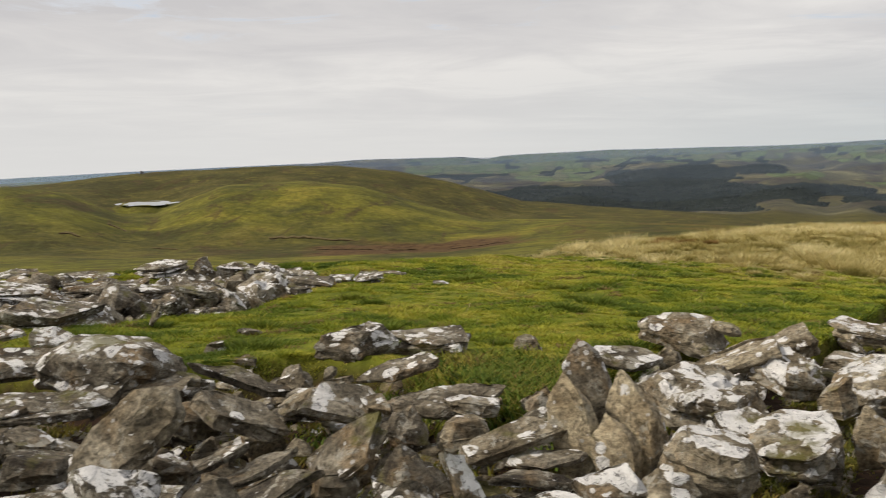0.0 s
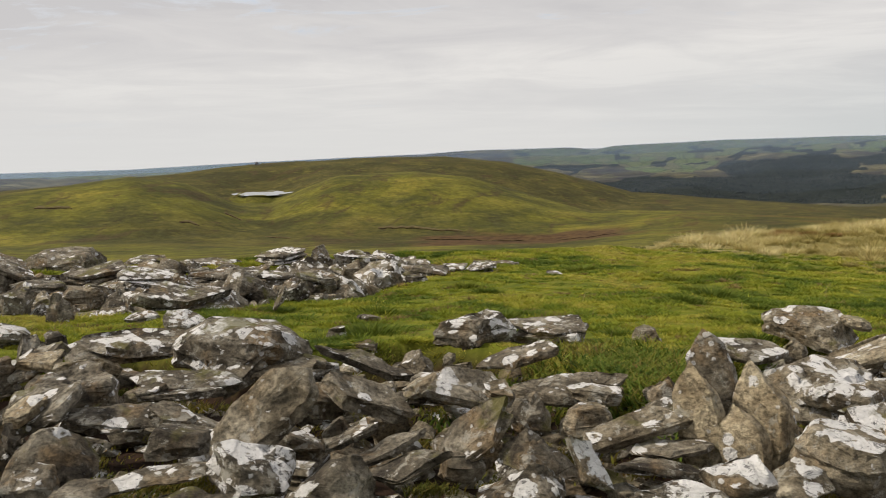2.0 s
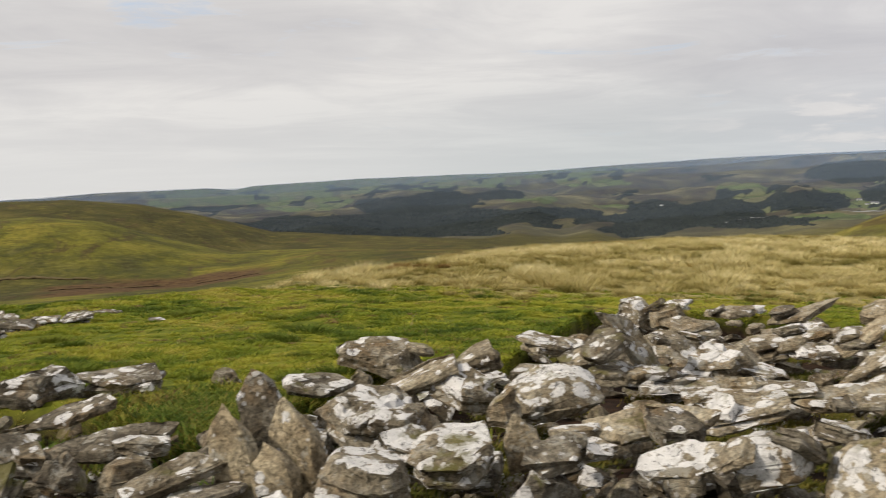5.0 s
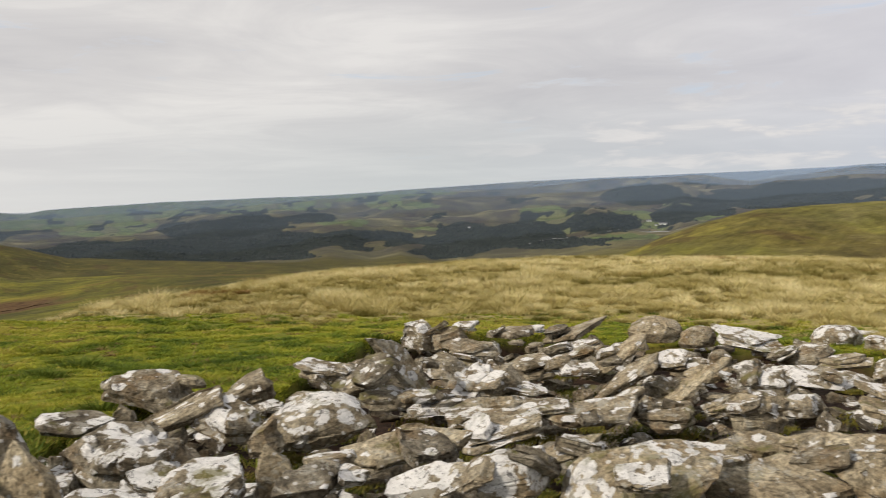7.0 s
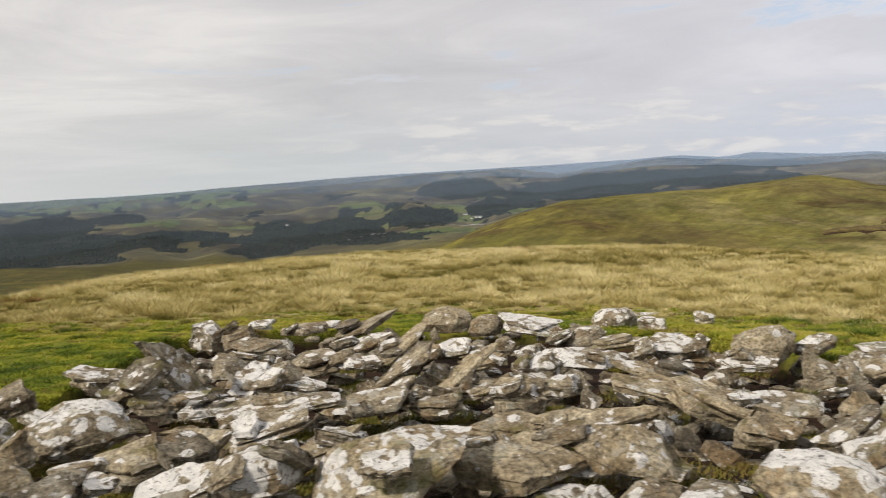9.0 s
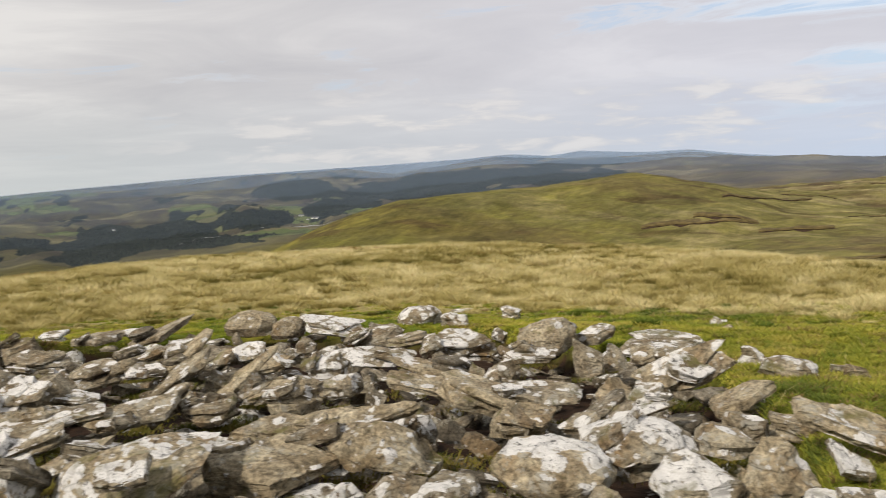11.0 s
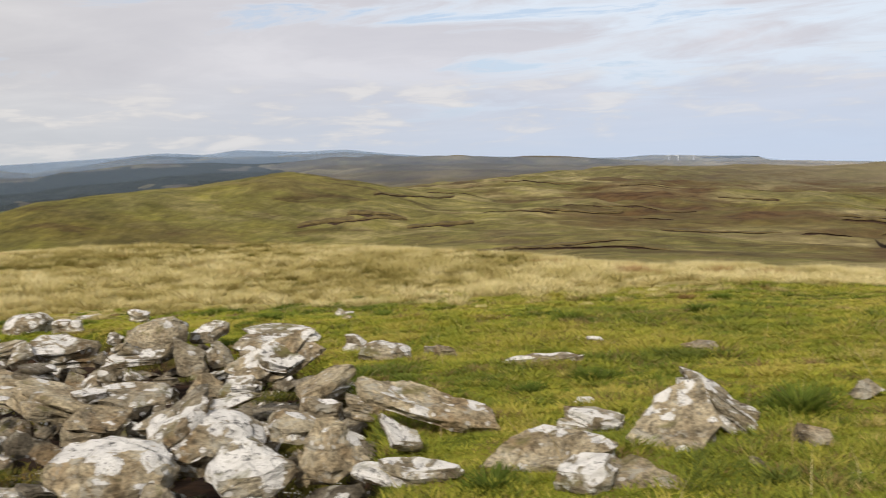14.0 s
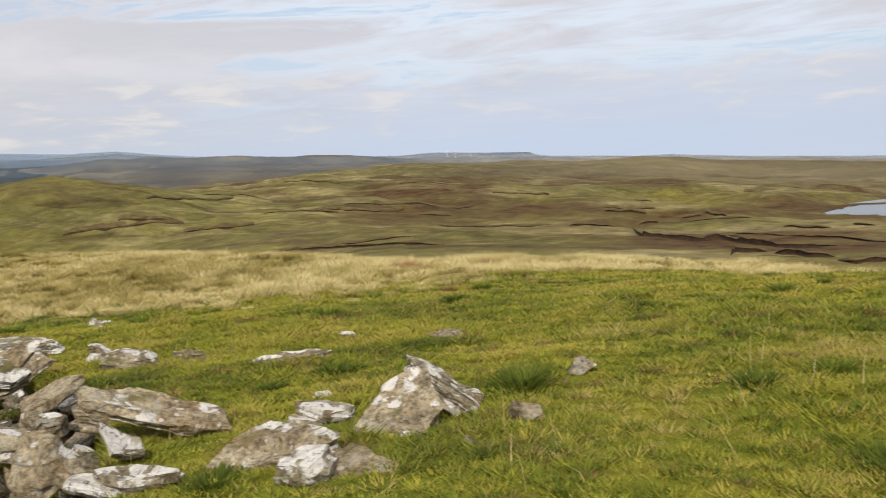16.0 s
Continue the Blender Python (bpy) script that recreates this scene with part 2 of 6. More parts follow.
def land(az, r):
    """Height of the ground; az in degrees (columns), r in metres (columns x rows)."""
    azc = az[:, None]
    n = len(az)
    er, ee = edge_r(az), edge_e(az)
    rr = [np.full(n, 13.0), er, er * 1.6, bog_r(az), hill_r(az), hill_r(az) * 1.25, back_r(az), *(np.full(n, q) for q in (1080.0, 1280.0, 1480.0, 1760.0, 2020.0, 2350.0, 2650.0, 2980.0, 3300.0, 3650.0, 4000.0, 4500.0, 4990.0))]
    bx, by = np.sin(np.radians(az)) * 13, np.cos(np.radians(az)) * 13
    first = np.degrees(np.arctan2(hilltop(bx, by) - EYE, 13.0))
    el = [first, ee, np.minimum(ee, bog_e(az)) - 0.55, bog_e(az), hill_e(az), np.minimum(hill_e(az), back_e(az)) - dip_e(az), back_e(az), *chain(az)]
    e = hermite(np.log(np.maximum(r, 13.0)), np.log(np.stack(rr, 1)), np.stack(el, 1))
    x, y = np.sin(np.radians(azc)) * r, np.cos(np.radians(azc)) * r
    z = EYE + r * np.tan(np.radians(e))
    near = np.clip((r - 11.0) / 2.0, 0, 1)
    z = hilltop(np.where(r < 14, x, 0), np.where(r < 14, y, 0)) * (1 - near) + z * near
    # lumps and hollows, larger with distance
    z = z + 0.085 * fbm(x * 0.8, y * 0.8, 3) * np.clip(r / 6, 0.3, 1)
    z = z + 0.22 * fbm(x * 0.16, y * 0.16, 11) * np.clip((r - 10) / 15, 0, 1)
    z = z + (0.8 + 2.2 * np.clip((azc - 55) / 14, 0, 1)) * fbm(x * 0.03, y * 0.03, 23, 5) * np.clip((r - 60) / 120, 0, 1)
    z = z + (0.22 + 1.1 * np.clip((azc - 50) / 18, 0, 1)) * fbm(x * 0.085, y * 0.085, 27, 3) * np.clip((r - 70) / 60, 0, 1) * np.clip((700 - r) / 150, 0, 1)
    z = z + (24.0 - 12.0 * np.clip((azc - 50) / 12, 0, 1)) * fbm(x * 0.0065, y * 0.0065, 31, 5) * np.clip((3700 - r) / 1300, 0.12, 1) * np.clip((r - 700) / 900, 0, 1)
    for lx, ly, rx, ry, level in POOLS:
        d = np.sqrt(((x - lx) / rx) ** 2 + ((y - ly) / ry) ** 2)
        d = d * (1 + 0.32 * fbm(x * 0.11, y * 0.11, 171, 3))
        k = np.clip((1.7 - d) / 0.5, 0, 1)
        z = z * (1 - k) + (level - 0.5) * k * (d < 1.0) + (level + 0.15) * k * (d >= 1.0)
    return z


def land_at(x, y):
    """Height of the ground at one place."""
    return float(land(np.array([math.degrees(math.atan2(x, y))]), np.array([[math.hypot(x, y)]]))[0, 0])


GRID = {}


def land_xy(x, y):
    """Ground height for many places at once, from a fine polar table."""
    if not GRID:
        az, r = np.arange(-180, 180.2, 0.25), np.geomspace(0.5, 130, 760)
        GRID["z"] = land(az, np.tile(r, (len(az), 1)))
    a = (np.degrees(np.arctan2(x, y)) + 180) / 0.25
    b = np.log(np.maximum(np.hypot(x, y), 0.5) / 0.5) / np.log(260.0) * 759
    i, j = np.clip(a.astype(int), 0, 1439), np.clip(b.astype(int), 0, 758)
    u, v = np.clip(a - i, 0, 1), np.clip(b - j, 0, 1)
    g = GRID["z"]
    return (g[i, j] * (1 - v) + g[i, j + 1] * v) * (1 - u) + (g[i + 1, j] * (1 - v) + g[i + 1, j + 1] * v) * u

# ---- materials ----


def material(name):
    m = bpy.data.materials.new(name)
    m.use_nodes = True
    t = m.node_tree
    return m, t, t.nodes["Principled BSDF"]


def bump(t, height, bsdf, strength, distance):
    n = t.nodes.new("ShaderNodeBump")
    n.inputs["Strength"].default_value, n.inputs["Distance"].default_value = strength, distance
    t.links.new(height, n.inputs["Height"])
    t.links.new(n.outputs[0], bsdf.inputs["Normal"])


def attribute(t, name):
    n = t.nodes.new("ShaderNodeAttribute")
    n.attribute_name = name
    return n


def ground_material():
    m, t, bsdf = material("moorland")
    pos = t.nodes.new("ShaderNodeNewGeometry").outputs["Position"]
    first = t.nodes.new("ShaderNodeSeparateColor")
    t.links.new(attribute(t, "cover_a").outputs["Color"], first.inputs[0])
    pale, turf, wood = first.outputs
    second = t.nodes.new("ShaderNodeSeparateColor")
    t.links.new(attribute(t, "cover_b").outputs["Color"], second.inputs[0])
    peat, field, heath = second.outputs
    n_fine = noise_tex(t, pos, 9.0, 5, 0.65)
    n_mid = noise_tex(t, pos, 0.45, 6, 0.6, 0.3)
    n_big = noise_tex(t, mapped(t, pos, (1, 1, 0.2)), 0.035, 7, 0.62, 0.6)
    n_far = noise_tex(t, mapped(t, pos, (1, 1, 0.2)), 0.006, 8, 0.62, 0.5)
    n_hag = noise_tex(t, mapped(t, pos, (1, 0.4, 0.3)), 0.12, 7, 0.62, 1.0)
    dry = attribute(t, "dry").outputs["Fac"]
    wet = ramp(t, n_big, [(0.36, (0.052, 0.050, 0.014)), (0.45, (0.076, 0.075, 0.014)), (0.54, (0.118, 0.112, 0.016)), (0.64, (0.175, 0.150, 0.024))])
    sere = ramp(t, noise_tex(t, mapped(t, pos, (1, 0.45, 0.2)), 0.03, 8, 0.66, 1.0), [(0.36, (0.085, 0.060, 0.032)), (0.44, (0.128, 0.102, 0.042)), (0.52, (0.140, 0.128, 0.038)), (0.62, (0.27, 0.225, 0.11))])
    # darker olive beyond the near crest and at the foot of the hill
    dark_olive = attribute(t, "dark_olive").outputs["Fac"]
    wet = blend(t, maths(t, "MULTIPLY", dark_olive, 0.85), wet, ramp(t, n_big, [(0.4, (0.042, 0.038, 0.012)), (0.6, (0.070, 0.060, 0.018))]))
    moor = blend(t, dry, wet, sere)
    n_tuss = noise_tex(t, mapped(t, pos, (1, 1, 0.3)), 0.11, 6, 0.7, 0.4)
    lush = maths(t, "SUBTRACT", 1.0, maths(t, "MULTIPLY", dry, 0.5))
    moor = blend(t, maths(t, "MULTIPLY", lush, ramp(t, n_tuss, [(0.52, grey(0.0)), (0.62, grey(0.5))])), moor, (0.046, 0.050, 0.013))
    moor = blend(t, maths(t, "MULTIPLY", lush, ramp(t, n_tuss, [(0.36, grey(0.5)), (0.46, grey(0.0))])), moor, (0.15, 0.135, 0.028))
    moor = blend(t, ramp(t, n_hag, [(0.37, grey(0.7)), (0.44, grey(0.0))]), moor, (0.062, 0.042, 0.018))
    patchy = ramp(t, noise_tex(t, pos, 0.017, 4, 0.6, 0.4), [(0.45, grey(0.0)), (0.62, grey(0.8))])
    streak = maths(t, "MULTIPLY", ramp(t, n_hag, [(0.53, grey(0.0)), (0.66, grey(0.7))]), patchy)
    moor = blend(t, maths(t, "MULTIPLY", streak, maths(t, "ADD", maths(t, "MULTIPLY", dry, 0.8), 0.2)), moor, (0.22, 0.185, 0.085))
    speck = noise_tex(t, mapped(t, pos, (1, 1, 0.4)), 0.55, 5, 0.7, 0.3)
    moor = blend(t, 0.55, moor, blend(t, 1.0, moor, ramp(t, speck, [(0.32, grey(0.45)), (0.5, grey(1.0)), (0.68, grey(1.7))]), "MULTIPLY"))
    hummock = noise_tex(t, mapped(t, pos, (1, 1, 0.4)), 0.17, 6, 0.68, 0.8)
    moor = blend(t, maths(t, "ADD", 0.25, maths(t, "MULTIPLY", dry, 0.4)), moor, blend(t, 1.0, moor, ramp(t, hummock, [(0.34, (0.42, 0.38, 0.36)), (0.48, grey(0.95)), (0.56, grey(1.1)), (0.68, (1.75, 1.7, 1.6))]), "MULTIPLY"))
    far = ramp(t, n_far, [(0.36, (0.030, 0.026, 0.024)), (0.46, (0.046, 0.039, 0.031)), (0.54, (0.074, 0.066, 0.036)), (0.63, (0.160, 0.140, 0.072))])
    ling = ramp(t, n_far, [(0.36, (0.050, 0.042, 0.038)), (0.46, (0.078, 0.065, 0.054)), (0.54, (0.105, 0.088, 0.066)), (0.64, (0.16, 0.135, 0.090))])
    far = blend(t, dry, far, ling)
    # paler tan with distance towards the east
    tan_far = attribute(t, "tan_far").outputs["Fac"]
    far = blend(t, tan_far, far, ramp(t, n_far, [(0.38, (0.125, 0.094, 0.058)), (0.5, (0.21, 0.163, 0.098)), (0.62, (0.31, 0.25, 0.155))]))
    far = blend(t, ramp(t, noise_tex(t, pos, 0.02, 5, 0.6, 0.5), [(0.4, grey(0.0)), (0.7, grey(0.4))]), far, (0.085, 0.088, 0.036))
    green = ramp(t, noise_tex(t, pos, 1.6, 6, 0.7, 0.3), [(0.3, (0.06, 0.085, 0.010)), (0.5, (0.13, 0.145, 0.014)), (0.68, (0.21, 0.19, 0.026))])
    straw = ramp(t, n_mid, [(0.3, (0.15, 0.125, 0.035)), (0.5, (0.25, 0.21, 0.08)), (0.7, (0.35, 0.30, 0.14))])
    # near-black earth: its tone also stands in for shade between the stones
    shade_soil = ramp(t, n_fine, [(0.3, (0.016, 0.010, 0.007)), (0.7, (0.045, 0.026, 0.016))])
    rust = ramp(t, n_mid, [(0.38, (0.052, 0.028, 0.012)), (0.62, (0.112, 0.068, 0.028))])
    # hedged fields
    cells = t.nodes.new("ShaderNodeTexVoronoi")
    cells.inputs["Scale"].default_value = 0.019
    t.links.new(mapped(t, pos, (1, 0.75, 0.2)), cells.inputs["Vector"])
    tint = t.nodes.new("ShaderNodeSeparateColor")
    t.links.new(cells.outputs["Color"], tint.inputs[0])
    meadow = ramp(t, tint.outputs[0], [(0.0, (0.076, 0.098, 0.036)), (0.4, (0.094, 0.122, 0.042)), (0.7, (0.112, 0.122, 0.052)), (0.9, (0.095, 0.09, 0.050)), (1.0, (0.062, 0.068, 0.036))])
    edges = t.nodes.new("ShaderNodeTexVoronoi")
    edges.feature = "DISTANCE_TO_EDGE"
    edges.inputs["Scale"].default_value = 0.019
    t.links.new(mapped(t, pos, (1, 0.75, 0.2)), edges.inputs["Vector"])
    meadow = blend(t, ramp(t, edges.outputs["Distance"], [(0.02, grey(0.6)), (0.08, grey(0.0))]), meadow, (0.04, 0.05, 0.022))
    # near-black tree colour: cloud shadow over the valley is painted into it
    trees = ramp(t, noise_tex(t, pos, 0.06, 4, 0.7), [(0.3, (0.010, 0.013, 0.011)), (0.7, (0.022, 0.027, 0.020))])

    def soft(mask, noise, width=0.3, ragged=1.6):
        v = maths(t, "ADD", mask, maths(t, "MULTIPLY", maths(t, "SUBTRACT", noise, 0.5), ragged))
        return ramp(t, v, [(0.5 - width / 2, grey(0.0)), (0.5 + width / 2, grey(1.0))])

    colour = blend(t, heath, moor, far)
    colour = blend(t, soft(field, noise_tex(t, pos, 0.009, 5, 0.6), 0.12), colour, meadow)
    colour = blend(t, soft(peat, n_big, 0.3), colour, rust)
    colour = blend(t, soft(pale, n_mid), colour, straw)
    colour = blend(t, soft(turf, n_mid), colour, green)
    colour = blend(t, soft(wood, noise_tex(t, pos, 0.011, 5, 0.6), 0.08, 0.7), colour, trees)
    bare = attribute(t, "shade_soil").outputs["Fac"]
    colour = blend(t, bare, colour, shade_soil)
    colour = blend(t, 0.5, colour, blend(t, 1.0, colour, ramp(t, n_fine, [(0.25, grey(0.35)), (0.75, grey(1.5))]), "MULTIPLY"))
    t.links.new(colour, bsdf.inputs["Base Color"])
    bsdf.inputs["Roughness"].default_value = 0.95
    bsdf.inputs["Specular IOR Level"].default_value = 0.1
    bump(t, maths(t, "ADD", maths(t, "MULTIPLY", n_fine, 0.1), n_mid), bsdf, 0.7, 0.35)
    return m


GROUND = ground_material()


def rock_material():
    m, t, bsdf = material("lichened_schist")
    geo = t.nodes.new("ShaderNodeNewGeometry")
    place = t.nodes.new("ShaderNodeTexCoord").outputs["Object"]
    rnd = t.nodes.new("ShaderNodeObjectInfo").outputs["Random"]
    shift = t.nodes.new("ShaderNodeCombineXYZ")
    for i, k in enumerate((37.0, 91.0, 53.0)):
        t.links.new(maths(t, "MULTIPLY", rnd, k), shift.inputs[i])
    add = t.nodes.new("ShaderNodeVectorMath")
    t.links.new(place, add.inputs[0])
    t.links.new(shift.outputs[0], add.inputs[1])
    parts = t.nodes.new("ShaderNodeSeparateXYZ")
    t.links.new(add.outputs[0], parts.inputs[0])
    swapped = t.nodes.new("ShaderNodeCombineXYZ")
    for i, k in enumerate((0, 2, 1)):
        t.links.new(parts.outputs[k], swapped.inputs[i])
    pick = t.nodes.new("ShaderNodeMix")
    pick.data_type = "VECTOR"
    t.links.new(attribute(t, "upright").outputs["Fac"], pick.inputs[0])
    t.links.new(add.outputs[0], pick.inputs[4])
    t.links.new(swapped.outputs[0], pick.inputs[5])
    p = pick.outputs[1]
    up = t.nodes.new("ShaderNodeSeparateXYZ")
    t.links.new(geo.outputs["Normal"], up.inputs[0])
    nz = up.outputs[2]
    lichen, tan = attribute(t, "lichen").outputs["Fac"], attribute(t, "tan").outputs["Fac"]
    grain = noise_tex(t, p, 38.0, 6, 0.7)
    cloudy = noise_tex(t, p, 4.5, 5, 0.6, 0.5)
    strata = noise_tex(t, mapped(t, p, (5.0, 5.0, 24)), 1.0, 7, 0.7, 1.6)
    body = ramp(t, cloudy, [(0.34, (0.034, 0.027, 0.019)), (0.49, (0.125, 0.107, 0.078)), (0.64, (0.27, 0.24, 0.185))])
    ochre = ramp(t, cloudy, [(0.32, (0.19, 0.145, 0.085)), (0.48, (0.36, 0.30, 0.20)), (0.64, (0.48, 0.42, 0.30))])
    body = blend(t, tan, body, ochre)
    rusty = ramp(t, noise_tex(t, p, 3.0, 4, 0.6, 0.8), [(0.53, grey(0.0)), (0.66, grey(0.6))])
    body = blend(t, rusty, body, (0.22, 0.145, 0.07))
    body = blend(t, 0.35, body, ramp(t, strata, [(0.36, grey(0.30)), (0.48, grey(0.95)), (0.66, grey(1.4))]), "MULTIPLY")
    body = blend(t, 0.85, body, ramp(t, grain, [(0.36, grey(0.35)), (0.5, grey(1.0)), (0.66, grey(1.65))]), "MULTIPLY")
    rift = t.nodes.new("ShaderNodeTexVoronoi")
    rift.feature = "DISTANCE_TO_EDGE"
    rift.inputs["Scale"].default_value = 1.0
    t.links.new(mapped(t, p, (3.2, 3.2, 9.0)), rift.inputs["Vector"])
    crack = ramp(t, maths(t, "ADD", rift.outputs["Distance"], maths(t, "MULTIPLY", maths(t, "SUBTRACT", grain, 0.5), 0.12)), [(0.0, grey(0.0)), (0.035, grey(1.0))])
    body = blend(t, 0.18, body, blend(t, crack, (0.12, 0.11, 0.10), (1.0, 1.0, 1.0)), "MULTIPLY")
    # white crusts with lobed rims, more of them on faces that look up
    warp = noise_tex(t, p, 17.0, 5, 0.7)
    blot = noise_tex(t, p, 4.6, 3, 0.5, 0.25)
    v = maths(t, "ADD", blot, maths(t, "MULTIPLY", maths(t, "SUBTRACT", warp, 0.5), 0.24))
    v = maths(t, "ADD", v, maths(t, "MULTIPLY", nz, 0.17))
    v = maths(t, "ADD", v, maths(t, "MULTIPLY", maths(t, "SUBTRACT", lichen, 0.5), 0.40))
    crust = ramp(t, v, [(0.688, grey(0.0)), (0.708, grey(1.0))])
    # round crusts, each of its own size
    rose = t.nodes.new("ShaderNodeTexVoronoi")
    rose.inputs["Scale"].default_value = 7.0
    t.links.new(p, rose.inputs["Vector"])
    own = t.nodes.new("ShaderNodeSeparateColor")
    t.links.new(rose.outputs["Color"], own.inputs[0])
    reach = maths(t, "ADD", maths(t, "MULTIPLY", own.outputs[0], 0.55), maths(t, "MULTIPLY", nz, 0.18))
    reach = maths(t, "ADD", reach, maths(t, "MULTIPLY", maths(t, "SUBTRACT", lichen, 0.5), 0.65))
    rim = maths(t, "SUBTRACT", reach, maths(t, "ADD", rose.outputs["Distance"], maths(t, "MULTIPLY", maths(t, "SUBTRACT", warp, 0.5), 0.5)))
    crust = maths(t, "MAXIMUM", crust, ramp(t, rim, [(0.06, grey(0.0)), (0.09, grey(1.0))]))
    spots = t.nodes.new("ShaderNodeTexVoronoi")
    spots.inputs["Scale"].default_value = 13.0
    t.links.new(p, spots.inputs["Vector"])
    s = maths(t, "ADD", spots.outputs["Distance"], maths(t, "MULTIPLY", warp, 0.5))
    s = maths(t, "SUBTRACT", s, maths(t, "MULTIPLY", lichen, 0.22))
    dots = ramp(t, s, [(0.33, grey(1.0)), (0.36, grey(0.0))])
    crust = maths(t, "MAXIMUM", crust, maths(t, "MULTIPLY", dots, maths(t, "MULTIPLY_ADD", lichen, 0.6)))
    t.nodes[-2].inputs[2].default_value = 0.2
    holes = ramp(t, noise_tex(t, p, 11.0, 4, 0.6, 0.4), [(0.36, grey(0.0)), (0.41, grey(1.0))])
    crust = maths(t, "MULTIPLY", crust, holes)
    white = ramp(t, warp, [(0.3, (0.58, 0.57, 0.545)), (0.5, (0.72, 0.71, 0.69)), (0.7, (0.80, 0.79, 0.77))])
    flecks = ramp(t, noise_tex(t, p, 24.0, 6, 0.75, 0.6), [(0.38, grey(0.25)), (0.45, grey(1.0))])
    white = blend(t, 1.0, white, flecks, "MULTIPLY")
    pale = ramp(t, maths(t, "ADD", noise_tex(t, p, 9.0, 8, 0.75, 0.4), maths(t, "MULTIPLY", lichen, 0.08)), [(0.57, grey(0.0)), (0.62, grey(0.7))])
    body = blend(t, pale, body, (0.40, 0.385, 0.33))
    colour = blend(t, crust, body, white)
    # yellow-green lichen and moss
    mossy = ramp(t, maths(t, "ADD", noise_tex(t, p, 2.6, 5, 0.65, 0.4), maths(t, "MULTIPLY", nz, 0.05)), [(0.615, grey(0.0)), (0.69, grey(0.8))])
    colour = blend(t, mossy, colour, blend(t, warp, (0.085, 0.085, 0.020), (0.19, 0.17, 0.055)))
    t.links.new(colour, bsdf.inputs["Base Color"])
    bsdf.inputs["Roughness"].default_value = 0.88
    bsdf.inputs["Specular IOR Level"].default_value = 0.25
    h = maths(t, "ADD", maths(t, "MULTIPLY", strata, 0.6), maths(t, "MULTIPLY", grain, 0.6))
    h = maths(t, "ADD", h, maths(t, "MULTIPLY", crust, 0.10))
    h = maths(t, "ADD", h, maths(t, "MULTIPLY", crack, 0.18))
    bump(t, h, bsdf, 0.9, 0.045)
    return m


ROCK = rock_material()


def leaf_material(name, through_it=0.25):
    """Grass and moss: the colour of each blade comes from its own attribute."""
    m, t, bsdf = material(name)
    col = attribute(t, "blade").outputs["Color"]
    t.links.new(col, bsdf.inputs["Base Color"])
    bsdf.inputs["Roughness"].default_value = 0.75
    bsdf.inputs["Specular IOR Level"].default_value = 0.15
    soft = t.nodes.new("ShaderNodeBsdfTranslucent")
    t.links.new(col, soft.inputs["Color"])
    mix = t.nodes.new("ShaderNodeMixShader")
    mix.inputs[0].default_value = through_it
    t.links.new(bsdf.outputs[0], mix.inputs[1])
    t.links.new(soft.outputs[0], mix.inputs[2])
    t.links.new(mix.outputs[0], t.nodes["Material Output"].inputs["Surface"])
    return m


GRASS = leaf_material("grass_blades")


def plain_material(name, colour, rough=0.8, noise_scale=2.0, spread=0.35):
    m, t, bsdf = material(name)
    pos = t.nodes.new("ShaderNodeNewGeometry").outputs["Position"]
    n = noise_tex(t, pos, noise_scale, 5, 0.6)
    dark, light = tuple(c * (1 - spread) for c in colour), tuple(min(1, c * (1 + spread)) for c in colour)
    t.links.new(ramp(t, n, [(0.3, dark), (0.7, light)]), bsdf.inputs["Base Color"])
    bsdf.inputs["Roughness"].default_value = rough
    bsdf.inputs["Specular IOR Level"].default_value = 0.2
    bump(t, n, bsdf, 0.5, 0.2)
    return m


PEAT = plain_material("bare_peat", (0.042, 0.026, 0.017), 0.95, 3.0, 0.5)
# darker than the trees themselves: cloud shadow is mixed into the colour
CONIFER = plain_material("conifers_in_shadow", (0.019, 0.024, 0.020), 0.9, 0.02, 0.4)
RENDERED = plain_material("white_render", (0.78, 0.77, 0.74), 0.8, 0.5, 0.06)
ROAD = plain_material("worn_tarmac", (0.24, 0.24, 0.23), 0.9, 0.3, 0.15)
SLATE = plain_material("roof_slate", (0.13, 0.13, 0.14), 0.7, 1.0, 0.25)
STEEL = plain_material("painted_steel", (0.82, 0.83, 0.84), 0.5, 0.2, 0.03)


def water_material(name, rough):
    m, t, bsdf = material(name)
    bsdf.inputs["Base Color"].default_value = (0.02, 0.03, 0.035, 1)
    bsdf.inputs["Roughness"].default_value = rough
    bsdf.inputs["IOR"].default_value = 1.33
    bsdf.inputs["Specular IOR Level"].default_value = 0.5
    return m


WATER = water_material("still_water", 0.12)
POND_WATER = water_material("pond_water", 0.05)


